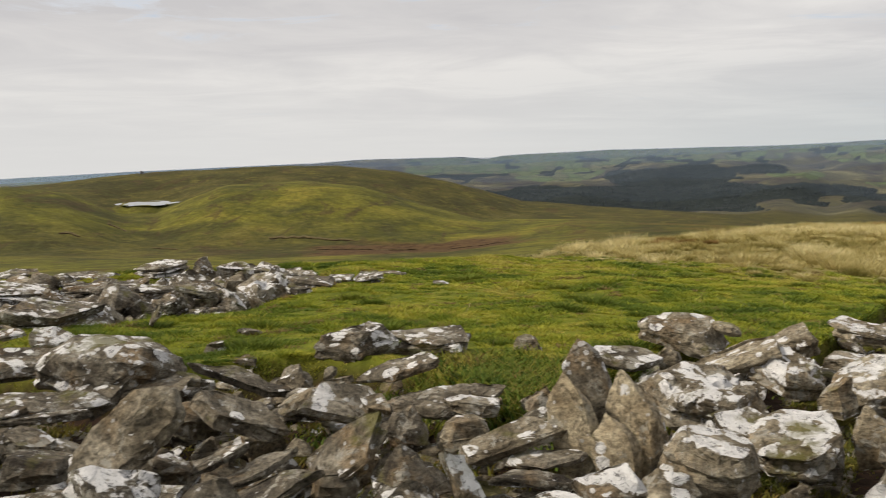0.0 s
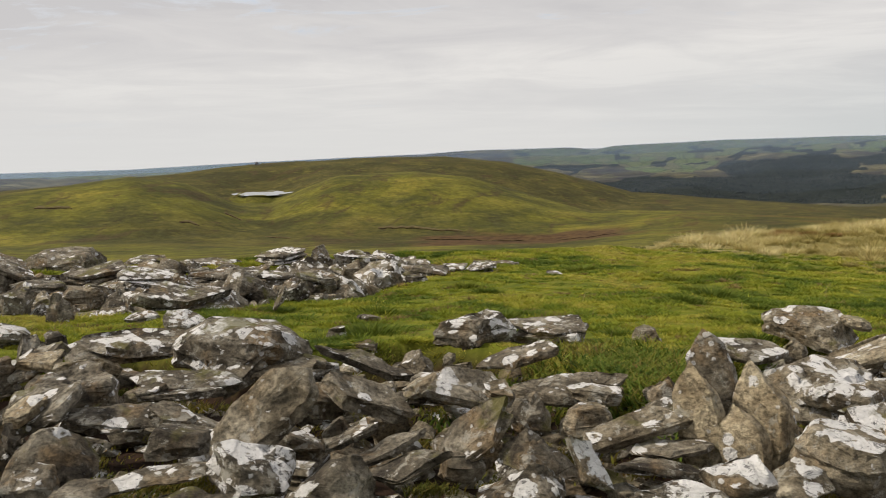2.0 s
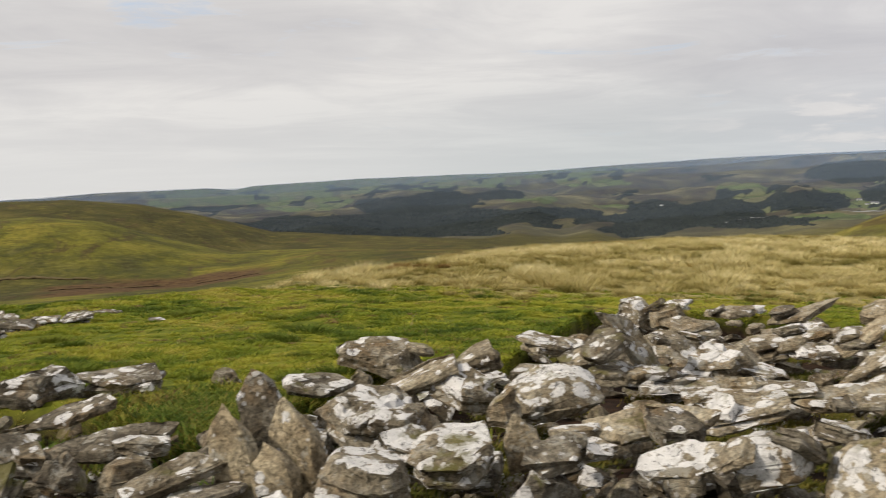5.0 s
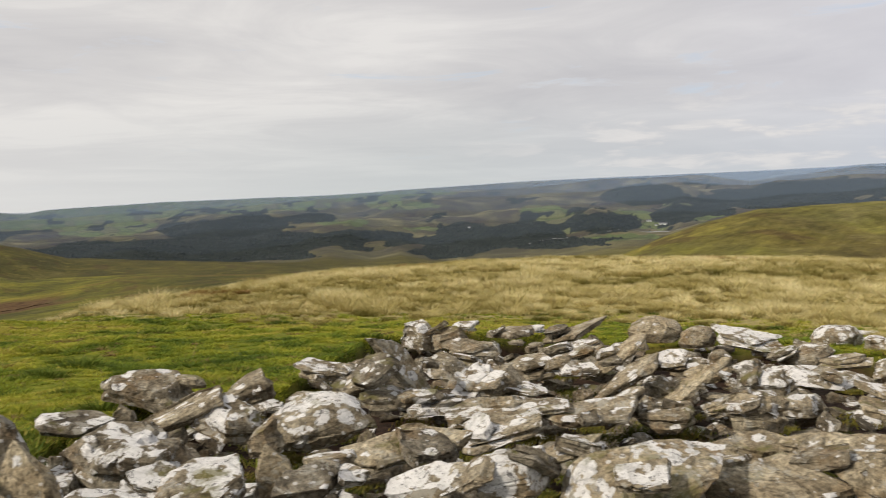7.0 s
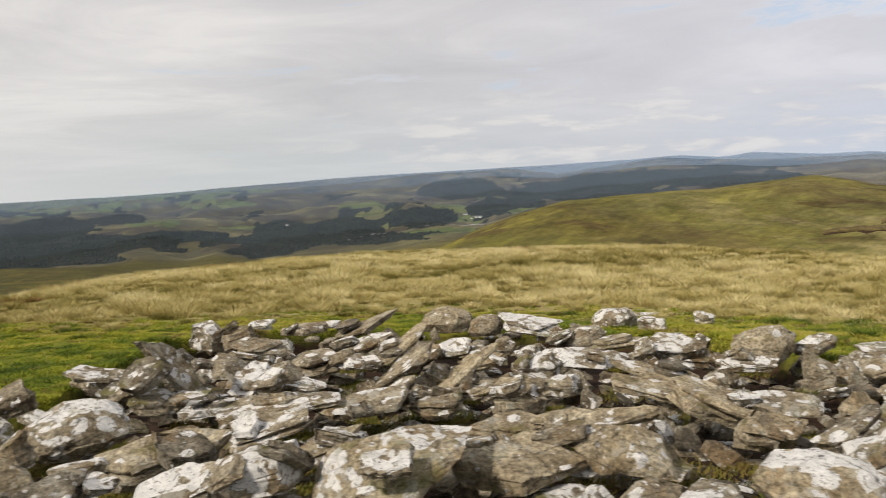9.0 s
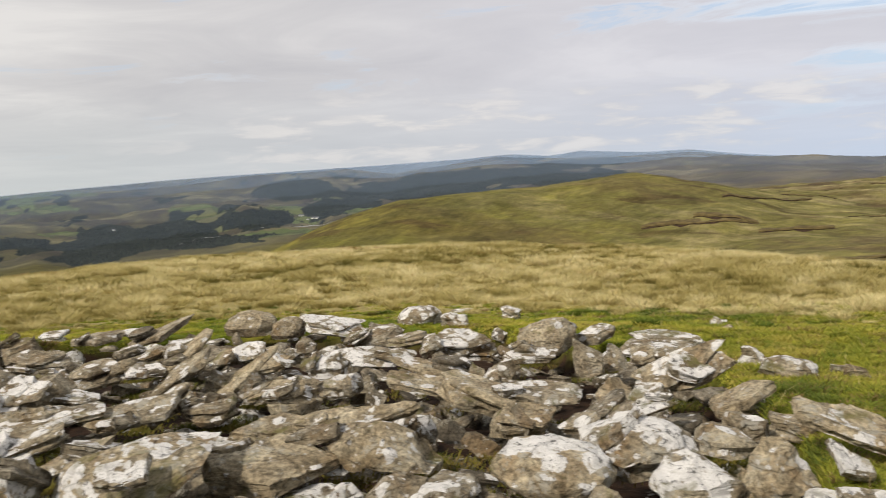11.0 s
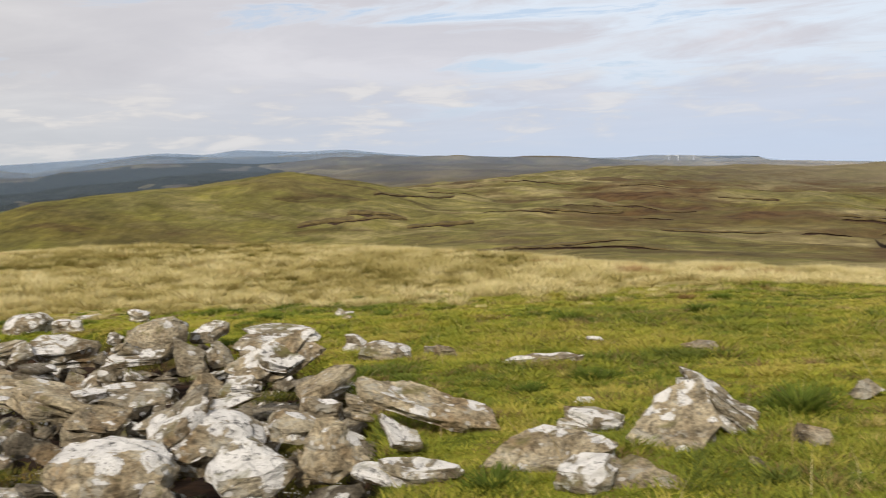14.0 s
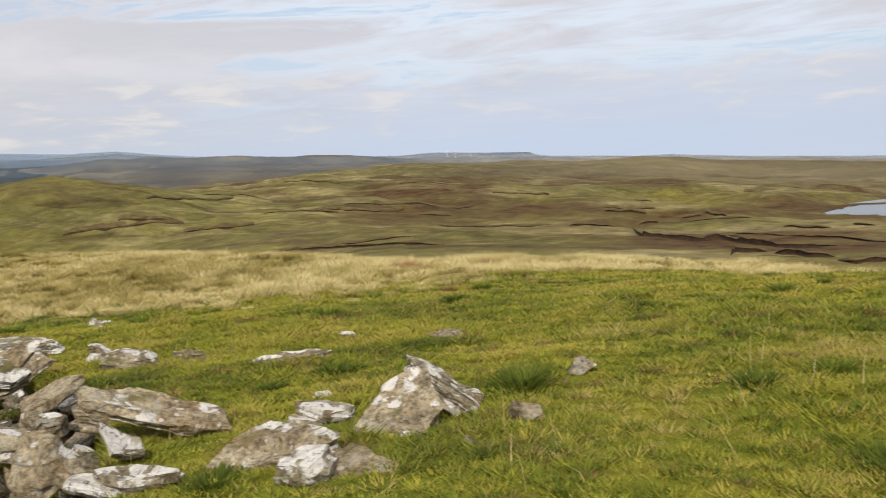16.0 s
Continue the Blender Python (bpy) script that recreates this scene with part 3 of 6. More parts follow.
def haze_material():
    """Sheets that imitate distance haze: let most light pass and scatter a little of sun and sky."""
    m, t, bsdf = material("haze_sheet")
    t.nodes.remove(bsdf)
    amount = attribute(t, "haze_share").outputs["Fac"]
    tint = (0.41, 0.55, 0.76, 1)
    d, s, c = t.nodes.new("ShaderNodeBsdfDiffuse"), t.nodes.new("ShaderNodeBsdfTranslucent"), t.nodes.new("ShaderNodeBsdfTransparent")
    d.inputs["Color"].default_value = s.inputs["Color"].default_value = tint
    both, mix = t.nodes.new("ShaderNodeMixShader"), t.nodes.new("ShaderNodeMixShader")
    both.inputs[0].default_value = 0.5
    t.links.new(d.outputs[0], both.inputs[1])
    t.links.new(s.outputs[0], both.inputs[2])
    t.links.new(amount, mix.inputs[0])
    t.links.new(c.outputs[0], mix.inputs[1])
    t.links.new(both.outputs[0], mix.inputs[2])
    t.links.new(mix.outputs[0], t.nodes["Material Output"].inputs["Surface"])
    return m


HAZE_SHEET = haze_material()

# ---- the ground: one sheet out to the skyline ----


def box(az, r, az0, az1, r0, r1, soft_az=2.0, soft_r=0.15):
    """A soft-edged patch of land between two bearings and two distances."""
    a = np.clip((az - az0) / soft_az + 0.5, 0, 1) * np.clip((az1 - az) / soft_az + 0.5, 0, 1)
    lr = np.log(np.maximum(r, 0.5))
    b = np.clip((lr - math.log(r0)) / soft_r + 0.5, 0, 1) * np.clip((math.log(r1) - lr) / soft_r + 0.5, 0, 1)
    return a * b


def slope_patch(az, r, rise, at, up, half_az, half_up, r0, r1):
    """A patch on a far slope: its bearing, its rise over eye level, and their half-widths, between two distances."""
    d = ((az - at) / half_az) ** 2 + ((rise - up) / half_up) ** 2
    return np.clip((1.25 - d) / 0.7, 0, 1) * (r > r0) * (r < r1)


def wander(az, rise):
    """Uneven borders for what grows on the far slopes."""
    return az + 0.9 * fbm(az * 0.9, rise * 3.0, 151, 4), rise + 0.2 * fbm(az * 0.8 + 7, rise * 3.0, 157, 4)


def woods(az, r, rise):
    az, rise = wander(az, rise)
    put = lambda *p: slope_patch(az, r, rise, *p)
    dark = np.maximum.reduce([
        put(12.0, -2.00, 2.5, 0.54, 900, 4300), put(15.3, -1.78, 2.2, 0.61, 900, 4300), put(18.6, -1.50, 1.6, 0.39, 900, 4300), put(14.3, -2.86, 5.1, 0.77, 900, 4300), put(8.0, -2.99, 5.3, 0.53, 900, 4300),
        put(17.0, -2.98, 2.2, 0.70, 900, 4300), put(21.5, -2.72, 3.2, 0.39, 900, 4300), put(28.0, -2.67, 1.8, 0.80, 900, 4300), put(16.1, -3.73, 5.2, 0.26, 900, 4300), put(26.9, -3.62, 2.7, 0.57, 900, 4300),
        put(15.2, -1.09, 0.8, 0.14, 900, 4300), put(6.4, -1.67, 0.3, 0.13, 900, 4300), put(10.9, -1.10, 1.0, 0.10, 900, 4300), put(13.0, -0.86, 1.0, 0.09, 900, 4300), put(31.7, -2.86, 2.5, 0.89, 900, 4000),
        put(36.2, -2.15, 2.4, 0.67, 900, 4000), put(38.8, -0.57, 2.9, 0.67, 900, 4000), put(41.9, -1.58, 1.9, 0.35, 900, 4000), put(40.5, -2.02, 0.9, 0.39, 900, 4000), put(32.1, -1.63, 1.1, 0.23, 900, 4000),
        put(34.7, -1.34, 0.5, 0.18, 900, 4000), put(33.8, -3.45, 3.2, 0.21, 900, 4000), put(45, -0.9, 5, 0.35, 1300, 4400), put(50, -0.2, 5, 0.35, 1300, 4400), put(55, -0.6, 5, 0.4, 1300, 4400), put(48.0, -0.53, 4.0, 0.43, 1300, 4400), put(56.3, 0.20, 3.2, 0.34, 1300, 4400), put(52.6, -0.35, 3.0, 0.37, 1300, 4400),
        put(43.9, -0.48, 1.8, 0.22, 1300, 4400), put(40.3, -1.78, 1.4, 0.63, 1300, 4400), put(52.5, 0.71, 2.0, 0.13, 1300, 4400), put(78.7, -0.38, 1.3, 0.15, 3600, 4800), put(84.2, -0.79, 0.5, 0.07, 3600, 4800),
        put(86.0, -0.73, 1.3, 0.19, 3600, 4800), put(88.2, -0.75, 0.6, 0.07, 3600, 4800),
        put(5, -3.35, 6, 0.55, 900, 3000), put(12, -3.45, 6, 0.62, 900, 3000), put(18, -3.0, 4, 0.5, 900, 3000), put(27, -3.3, 4.5, 0.5, 900, 3000), put(1.5, -1.95, 2.5, 0.2, 1500, 4000), put(35, -3.15, 3.0, 0.12, 900, 2400), put(47, -1.2, 5, 0.3, 1300, 3000)])
    clear = np.maximum.reduce([put(20.0, -3.54, 1.7, 0.35, 900, 3000), put(24.2, -3.47, 1.2, 0.25, 900, 3000), put(19.1, -2.06, 0.8, 0.16, 900, 3000)])
    copses = np.clip((fbm(az * 0.7, rise * 5.0, 163, 4) - 0.25) / 0.1, 0, 1) * (r > 1400) * (r < 4300) * (az > -2) * (az < 60)
    return np.maximum(dark * (1 - clear), copses)


def fields(az, r, rise):
    az, rise = wander(az, rise)
    put = lambda *p: slope_patch(az, r, rise, *p)
    return np.maximum.reduce([
        put(6.8, -1.61, 2.9, 0.69, 1300, 4600), put(9.7, -0.89, 2.4, 0.47, 1300, 4600), put(14.0, -0.79, 3.4, 0.45, 1300, 4600), put(17.9, -0.71, 2.2, 0.35, 1300, 4600), put(24.0, -0.85, 2.3, 0.32, 1300, 4600),
        put(32.4, -1.33, 1.4, 0.32, 900, 4000), put(33.8, -1.85, 1.9, 0.50, 900, 4000), put(34.4, -2.58, 1.4, 0.28, 900, 4000), put(37.5, -1.77, 1.7, 0.32, 900, 4000), put(39.1, -2.34, 0.9, 0.32, 900, 4000),
        put(41.0, -1.16, 1.5, 0.21, 900, 4000), put(45.1, -1.14, 1.0, 0.21, 900, 4000), put(31.5, -3.48, 1.0, 0.18, 900, 4000), put(37.2, -3.05, 2.3, 0.23, 900, 4000), put(41.9, -2.05, 1.0, 0.24, 900, 4000),
        put(40.5, -1.06, 1.0, 0.20, 900, 3500), put(44.7, -1.10, 0.9, 0.16, 900, 3500), put(41.9, -1.90, 1.5, 0.25, 900, 3500),
        put(-22, -1.8, 14, 0.35, 2500, 4600), put(8, -0.7, 7, 0.4, 3000, 5000), put(15, -0.35, 8, 0.35, 3000, 5000), put(22, -0.2, 6, 0.3, 3000, 5000), put(2, -1.0, 5, 0.3, 3000, 5000), put(1, -1.5, 4.0, 0.35, 2000, 4500), put(20.6, -1.85, 2.0, 0.25, 1300, 2400), put(25.5, -2.35, 1.8, 0.13, 1300, 2600)])


turf_end = bearing_table((-60, 20), (0, 20), (10, 19), (22, 18), (36, 18.5), (50, 18.5), (58, 17.2), (66, 16), (80, 16.5), (90, 19), (100, 22), (107, 24), (150, 26))


def build_ground():
    az = np.concatenate([np.arange(-180, -48, 4.0), np.arange(-48, 122, 0.3), np.arange(122, 180, 4.0)])
    rows = np.concatenate([[0.0], np.geomspace(0.6, 9, 140), np.geomspace(9.2, 4990, 440)])
    n, k = len(az), len(rows)
    r = np.tile(rows, (n, 1))
    z = land(az, r)
    ax = np.radians(az)[:, None]
    z = z - 0.34 * CAIRN(np.sin(ax) * r, np.cos(ax) * r)
    a = np.radians(az)[:, None]
    verts = np.stack([np.sin(a) * r, np.cos(a) * r, z], 2).reshape(-1, 3)
    i, j = np.meshgrid(np.arange(n), np.arange(k - 1), indexing="ij")
    i2 = (i + 1) % n
    faces = np.stack([i * k + j, i2 * k + j, i2 * k + j + 1, i * k + j + 1], 2).reshape(-1, 4)
    me = bpy.data.meshes.new("ground")
    me.from_pydata(verts.tolist(), [], faces.tolist())
    me.polygons.foreach_set("use_smooth", [True] * len(me.polygons))
    azg = np.tile(az[:, None], (1, k))
    azs = np.where(azg > 150, azg - 360, azg)
    te = turf_end(azs)
    turf = np.clip((te - r) / 2.5 + 0.5, 0, 1)
    pale = np.clip((r - te) / 2.5 + 0.5, 0, 1) * np.clip((azs - 4) / 10, 0, 1) * np.clip((edge_r(azs) * 1.5 - r) / 8, 0, 1)
    rise = np.degrees(np.arctan2(z - EYE, np.maximum(r, 1)))
    wood, field = woods(azs, r, rise), fields(azs, r, rise)
    peat = np.maximum.reduce([0.95 * box(azs, r, -9, 5, 175, 228, 6, 0.12), 0.50 * box(azs, r, 70, 140, 90, 500, 18, 0.6), 0.42 * box(azs, r, 84, 140, 45, 95, 12, 0.4), 0.45 * box(azs, r, 5, 20, 150, 300, 8, 0.3), 0.46 * box(azs, r, 92, 116, 66, 100, 4, 0.15), 0.62 * box(azs, r, 90, 112, 300, 440, 6, 0.15)])
    knoll = np.maximum(box(azs, r, 86, 99.5, 140, 205, 4, 0.12), 0.7 * box(azs, r, 99, 105, 190, 260, 3, 0.15))
    peat = peat * (1 - 0.7 * knoll)
    heath = np.maximum(np.clip((r - 700) / 600, 0, 1), 0.75 * np.clip((azs - 74) / 14, 0, 1) * np.clip((r - 320) / 160, 0, 1))
    shade_soil = np.clip(1.8 * CAIRN(verts[:, 0], verts[:, 1]), 0, 1)
    for name, chans in (("cover_a", (pale, turf, wood)), ("cover_b", (peat, field, heath))):
        layer = me.color_attributes.new(name, "FLOAT_COLOR", "POINT")
        data = np.ones((n * k, 4), np.float32)
        for c, v in enumerate(chans):
            data[:, c] = np.broadcast_to(v, (n, k)).ravel()
        layer.data.foreach_set("color", data.ravel())
    layer = me.attributes.new("shade_soil", "FLOAT", "POINT")
    layer.data.foreach_set("value", shade_soil.astype(np.float32))
    layer = me.attributes.new("dry", "FLOAT", "POINT")
    layer.data.foreach_set("value", (np.clip((azs - 25) / 45, 0, 1) * (1 - 0.5 * knoll)).astype(np.float32).ravel())
    layer = me.attributes.new("tan_far", "FLOAT", "POINT")
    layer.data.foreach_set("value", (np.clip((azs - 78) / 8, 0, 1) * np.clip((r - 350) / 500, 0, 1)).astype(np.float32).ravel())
    layer = me.attributes.new("dark_olive", "FLOAT", "POINT")
    behind = np.clip((r - hill_r(azs) * 1.04) / 30, 0, 1) * np.clip((40 - azs) / 20, 0, 1)
    hollow = 0.8 * box(azs, r, -26, -7, 180, 245, 6, 0.1)
    layer.data.foreach_set("value", np.maximum(behind, hollow).astype(np.float32).ravel())
    me.materials.append(GROUND)
    ob = new("ground", me)
    tagged(ob, "green turf, straw-coloured moor grass and far hills of heath, field and forest", "ground", kind="structure")
    return ob


# where the stones lie: a broken ring of rubble, as bearing against near and far edge
stones_far = bearing_table((-60, 7.4), (-33, 7.8), (-26, 8.2), (-20, 7.3), (-9, 7.2), (-1, 7.1), (1, 5.9), (5, 5.5), (8, 5.9), (10, 7.0), (16, 7.9), (22, 8.6), (26, 12.0), (32, 13.4), (38, 14.0), (50, 13.6), (58, 12.2), (66, 10.2), (73, 8.8), (79, 7.0), (83, 5.8), (88, 4.6), (130, 3.6))


bank_near = bearing_table((-60, 11.5), (-32, 11.0), (-26, 9.6), (-20, 9.3), (-12, 10.6), (-7, 12.4), (0, 13))


def CAIRN(x, y):
    """1 where the ground is bare earth under the stones, sunk and near-black to stand for shade in the gaps."""
    az, r = np.degrees(np.arctan2(x, y)), np.hypot(x, y)
    wander = 0.5 * fbm(x * 0.9, y * 0.9, 41, 2)
    near = np.clip((stones_far(az) - 0.3 + wander - r) / 0.3, 0, 1) * np.clip((r - 3.2 + 0.4 * wander) / 0.5, 0, 1) * np.clip((az + 46 + 6 * wander) / 6, 0, 1) * np.clip((91 + 6 * wander - az) / 7, 0, 1)
    bank = 0.62 * np.clip((r - bank_near(az) + wander) / 0.5, 0, 1) * np.clip((16.0 - r) / 0.8, 0, 1) * np.clip((-6.0 + 4 * wander - az) / 3, 0, 1)
    return np.maximum(near, bank) * (np.abs(az - 25) < 90)


build_ground()

# ---- the cairn: every stone a thing of its own ----
STONES = []
WORDS = {"slab": "flat {} schist slab", "plate": "thick unbroken {} schist slab", "lens": "lens-shaped {} schist slab", "block": "rough {} schist block", "dome": "rounded {} boulder", "wedge": "wedge-shaped {} stone", "spike": "upright {} pointed slab"}


def outline(rnd, n, low, high):
    """An uneven polygon round the middle, filling a box from -0.5 to 0.5."""
    start = rnd.uniform(0, 6)
    pts = []
    for i in range(n):
        a, k = start + 2 * math.pi * (i + rnd.uniform(-0.34, 0.34)) / n, rnd.uniform(low, high)
        pts.append((k * math.cos(a), k * math.sin(a)))
    x0, x1 = min(p[0] for p in pts), max(p[0] for p in pts)
    y0, y1 = min(p[1] for p in pts), max(p[1] for p in pts)
    return [((x - x0) / (x1 - x0) - 0.5, (y - y0) / (y1 - y0) - 0.5) for x, y in pts]


def hull_points(form, rnd):
    """Corner points of a stone in a box from -0.5 to 0.5."""
    pts, form = [], "slab" if form == "plate" else form
    if form in ("slab", "block"):
        shape = outline(rnd, rnd.randint(4, 6), 0.40, 0.64)
        top, foot = (rnd.uniform(0.86, 1.0), rnd.uniform(0.82, 0.98)) if form == "slab" else (rnd.uniform(0.62, 0.86), rnd.uniform(0.85, 1.0))
        ox, oy = rnd.uniform(-0.07, 0.07), rnd.uniform(-0.02, 0.10)
        tx, ty = (rnd.uniform(-0.3, 0.3), rnd.uniform(-0.2, 0.2)) if form == "slab" else (rnd.uniform(-0.45, 0.45), rnd.uniform(-0.1, 0.35))
        for c, s in shape:
            pts.append((ox + c * top, oy + s * top, 0.46 + c * tx + s * ty))
            pts.append((c, s, rnd.uniform(-0.15, 0.2)))
            pts.append((c * foot, s * foot, -0.5 + rnd.uniform(0, 0.12)))
    elif form == "lens":
        shape = outline(rnd, rnd.randint(6, 8), 0.44, 0.58)
        for c, s in shape:
            pts.append((c, s, rnd.uniform(-0.16, 0.02)))
            pts.append((c * 0.62 + 0.05, s * 0.6 + 0.03, 0.42 + rnd.uniform(-0.06, 0.06)))
            pts.append((c * 0.75, s * 0.75, -0.5 + rnd.uniform(0, 0.15)))
    elif form == "dome":
        for level, size in ((-0.5, 0.9), (-0.1, 1.0), (0.2, 0.86), (0.42, 0.56)):
            for c, s in outline(rnd, 7, 0.46, 0.56):
                pts.append((c * size + 0.06 * level, s * size, level + rnd.uniform(-0.05, 0.05)))
        pts.append((rnd.uniform(-0.12, 0.12), 0.05, 0.5))
    elif form == "wedge":
        for c, s in outline(rnd, 7, 0.44, 0.56):
            pts.append((c, s, -0.5 + rnd.uniform(0, 0.25)))
        lean = rnd.uniform(-0.22, 0.22)
        pts += [(lean - 0.12, rnd.uniform(-0.1, 0.2), 0.5), (lean + 0.10, rnd.uniform(0, 0.2), rnd.uniform(0.38, 0.48)), (lean * 0.5 + 0.34, 0.2, 0.06), (lean * 0.5 - 0.36, 0.1, 0.05), (lean, -0.38, -0.05)]
    else:
        for level, size in ((-0.5, 0.8), (-0.1, 1.0), (0.2, 0.9)):
            for a, b in ((-1, -1), (1, -0.8), (1, 0.9), (-1, 1)):
                pts.append((a * size * rnd.uniform(0.40, 0.52), b * size * rnd.uniform(0.36, 0.5), level + rnd.uniform(-0.1, 0.1)))
        tip = rnd.uniform(-0.2, 0.1)
        pts = [(x * (1 - 0.35 * max(0, z)), y, z) for x, y, z in pts]
        pts += [(tip - 0.04, 0.06, 0.5), (tip + 0.10, -0.06, 0.44), (tip + 0.26, 0.05, 0.3)]
    return pts


def hull_of(points):
    bm = bmesh.new()
    for q in points:
        bm.verts.new(q)
    out = bmesh.ops.convex_hull(bm, input=bm.verts)
    loose = [g for g in set(out["geom_interior"] + out["geom_unused"]) if isinstance(g, bmesh.types.BMVert)]
    bmesh.ops.delete(bm, geom=loose, context="VERTS")
    return bm


def hewn(form, size, rnd, fine):
    """One solid piece of rock: a hull with broken corners, split beds and worn edges."""
    bm = hull_of([(q[0] * size[0], q[1] * size[1], q[2] * size[2]) for q in hull_points(form, rnd)])
    for _ in range(rnd.randint(2, 4)):
        n = Vector((rnd.gauss(0, 1) / size[0], rnd.gauss(0, 1) / size[1], rnd.gauss(0.2, 0.6) / size[2] * (1.0 if form in ("block", "dome") else 0.15))).normalized()
        reach = max(v.co.dot(n) for v in bm.verts)
        bmesh.ops.bisect_plane(bm, geom=bm.verts[:] + bm.edges[:] + bm.faces[:], plane_co=n * reach * rnd.uniform(0.82, 0.96), plane_no=n, clear_outer=True)
    corners = [tuple(v.co) for v in bm.verts]
    bm.free()
    bm = hull_of(corners)
    bmesh.ops.dissolve_limit(bm, angle_limit=0.06, verts=bm.verts, edges=bm.edges)
    bmesh.ops.bevel(bm, geom=bm.edges[:], offset=min(0.012, min(size) * 0.07), segments=1, affect="EDGES", clamp_overlap=True)
    bmesh.ops.triangulate(bm, faces=bm.faces)
    for k in range(5):
        edges = [e for e in bm.edges if e.calc_length() > fine * 1.5]
        if not edges:
            break
        bmesh.ops.subdivide_edges(bm, edges=edges, cuts=1)
        bmesh.ops.triangulate(bm, faces=bm.faces)
    bm.normal_update()
    base = Vector((rnd.uniform(0, 50), rnd.uniform(0, 50), rnd.uniform(0, 50)))
    thin = min(size)
    flat = form != "spike"
    moves = []
    for v in bm.verts:
        q = v.co + base
        big = noise.noise(q * 3.2)
        bed = noise.noise(Vector((q.x * 2.4, q.y * 2.4, q.z * 22.0)) if flat else Vector((q.x * 5.0, q.y * 24.0, q.z * 1.6)))
        side = 1.0 - abs(v.normal.z if flat else v.normal.y)
        step = round(bed * 2.5) / 2.5
        rough = noise.noise(q * 9.0) + 0.6 * noise.noise(q * 23.0)
        move = v.normal * (thin * 0.12 * big + (0.004 + 0.034 * side) * step * (1.0 if flat else 0.5) + 0.011 * rough)
        # broken ledges where a layer has come away
        if flat and form != "dome" and v.normal.z > 0.3:
            ledge = noise.noise(Vector((q.x * 2.6, q.y * 2.6, 4.0))) + 0.4 * noise.noise(Vector((q.x * 7.0, q.y * 7.0, 9.0)))
            move.z -= thin * 0.12 * max(0, min(2, math.floor(ledge * 5.0)))
        moves.append(move)
    for v, d in zip(bm.verts, moves):
        v.co += d
    return bm


def stone_mesh(name, form, size, lichen, tan, seed, fine):
    """A stone; a thick slab is split along its beds into two or three plates that have slipped a little."""
    rnd = random.Random(seed)
    w, d, h = size
    whole = bpy.data.meshes.new(name)
    plates = 1
    if form == "slab" and h > 0.085 and w > 0.28 and rnd.random() < 0.75:
        plates = 3 if h > 0.15 and rnd.random() < 0.6 else 2
    bm = bmesh.new()
    cuts = [0.0] + sorted((i + rnd.uniform(-0.22, 0.22)) / plates for i in range(1, plates)) + [1.0]
    for i in range(plates):
        thick = (cuts[i + 1] - cuts[i]) * h
        wide = 1.0 if plates == 1 else rnd.uniform(0.84, 1.0)
        one = hewn(form, (w * wide, d * wide, thick * (1.0 if plates == 1 else 1.08)), rnd, fine)
        slip = (0, 0) if plates == 1 else (rnd.uniform(-0.07, 0.07) * w, rnd.uniform(-0.06, 0.06) * d)
        bmesh.ops.transform(one, verts=one.verts, matrix=pose(slip[0], slip[1], (cuts[i] - 0.5) * h + thick / 2, rnd.uniform(-2.5, 2.5) * (plates > 1), rnd.uniform(-2.5, 2.5) * (plates > 1), 0))
        one.to_mesh(whole)
        one.free()
        bm.from_mesh(whole)
    bm.normal_update()
    for e in bm.edges:
        e.smooth = len(e.link_faces) == 2 and e.calc_face_angle(0) < 0.42
    for f in bm.faces:
        f.smooth = True
    bm.to_mesh(whole)
    bm.free()
    for key, value in (("lichen", lichen), ("tan", tan), ("upright", 1.0 if form == "spike" else 0.0)):
        layer = whole.attributes.new(key, "FLOAT", "POINT")
        layer.data.foreach_set("value", [value] * len(whole.vertices))
    whole.materials.append(ROCK)
    return whole


def lay(form, x, y, z, width, depth, height, turn, lean, tip, lichen, tan):
    """One stone, with its middle at x, y, z."""
    seed = len(STONES) * 7 + 3
    far = math.hypot(x, y)
    me = stone_mesh("stone", form, (width, depth, height), lichen, tan, seed, 0.030 + 0.005 * max(0, far - 5))
    ob = new("stone", me)
    ob.matrix_world = Matrix.Translation((x, y, z)) @ Matrix.Rotation(radians(turn), 4, "Z") @ Matrix.Rotation(radians(-lean), 4, "Y") @ Matrix.Rotation(radians(tip), 4, "X")
    what = WORDS[form].format("ochre-brown" if tan > 0.45 else "grey-brown")
    coat = "almost covered in white lichen" if lichen > 0.75 else "blotched with white lichen" if lichen > 0.3 else "with few lichen specks"
    where = "in the cairn" if CAIRN(np.array([x]), np.array([y]))[0] > 0.3 else "in the turf"
    tagged(ob, f"{what} {coat} {where}", "stone", "stones of the cairn")
    STONES.append((x, y, z, width, depth, height))
    return ob


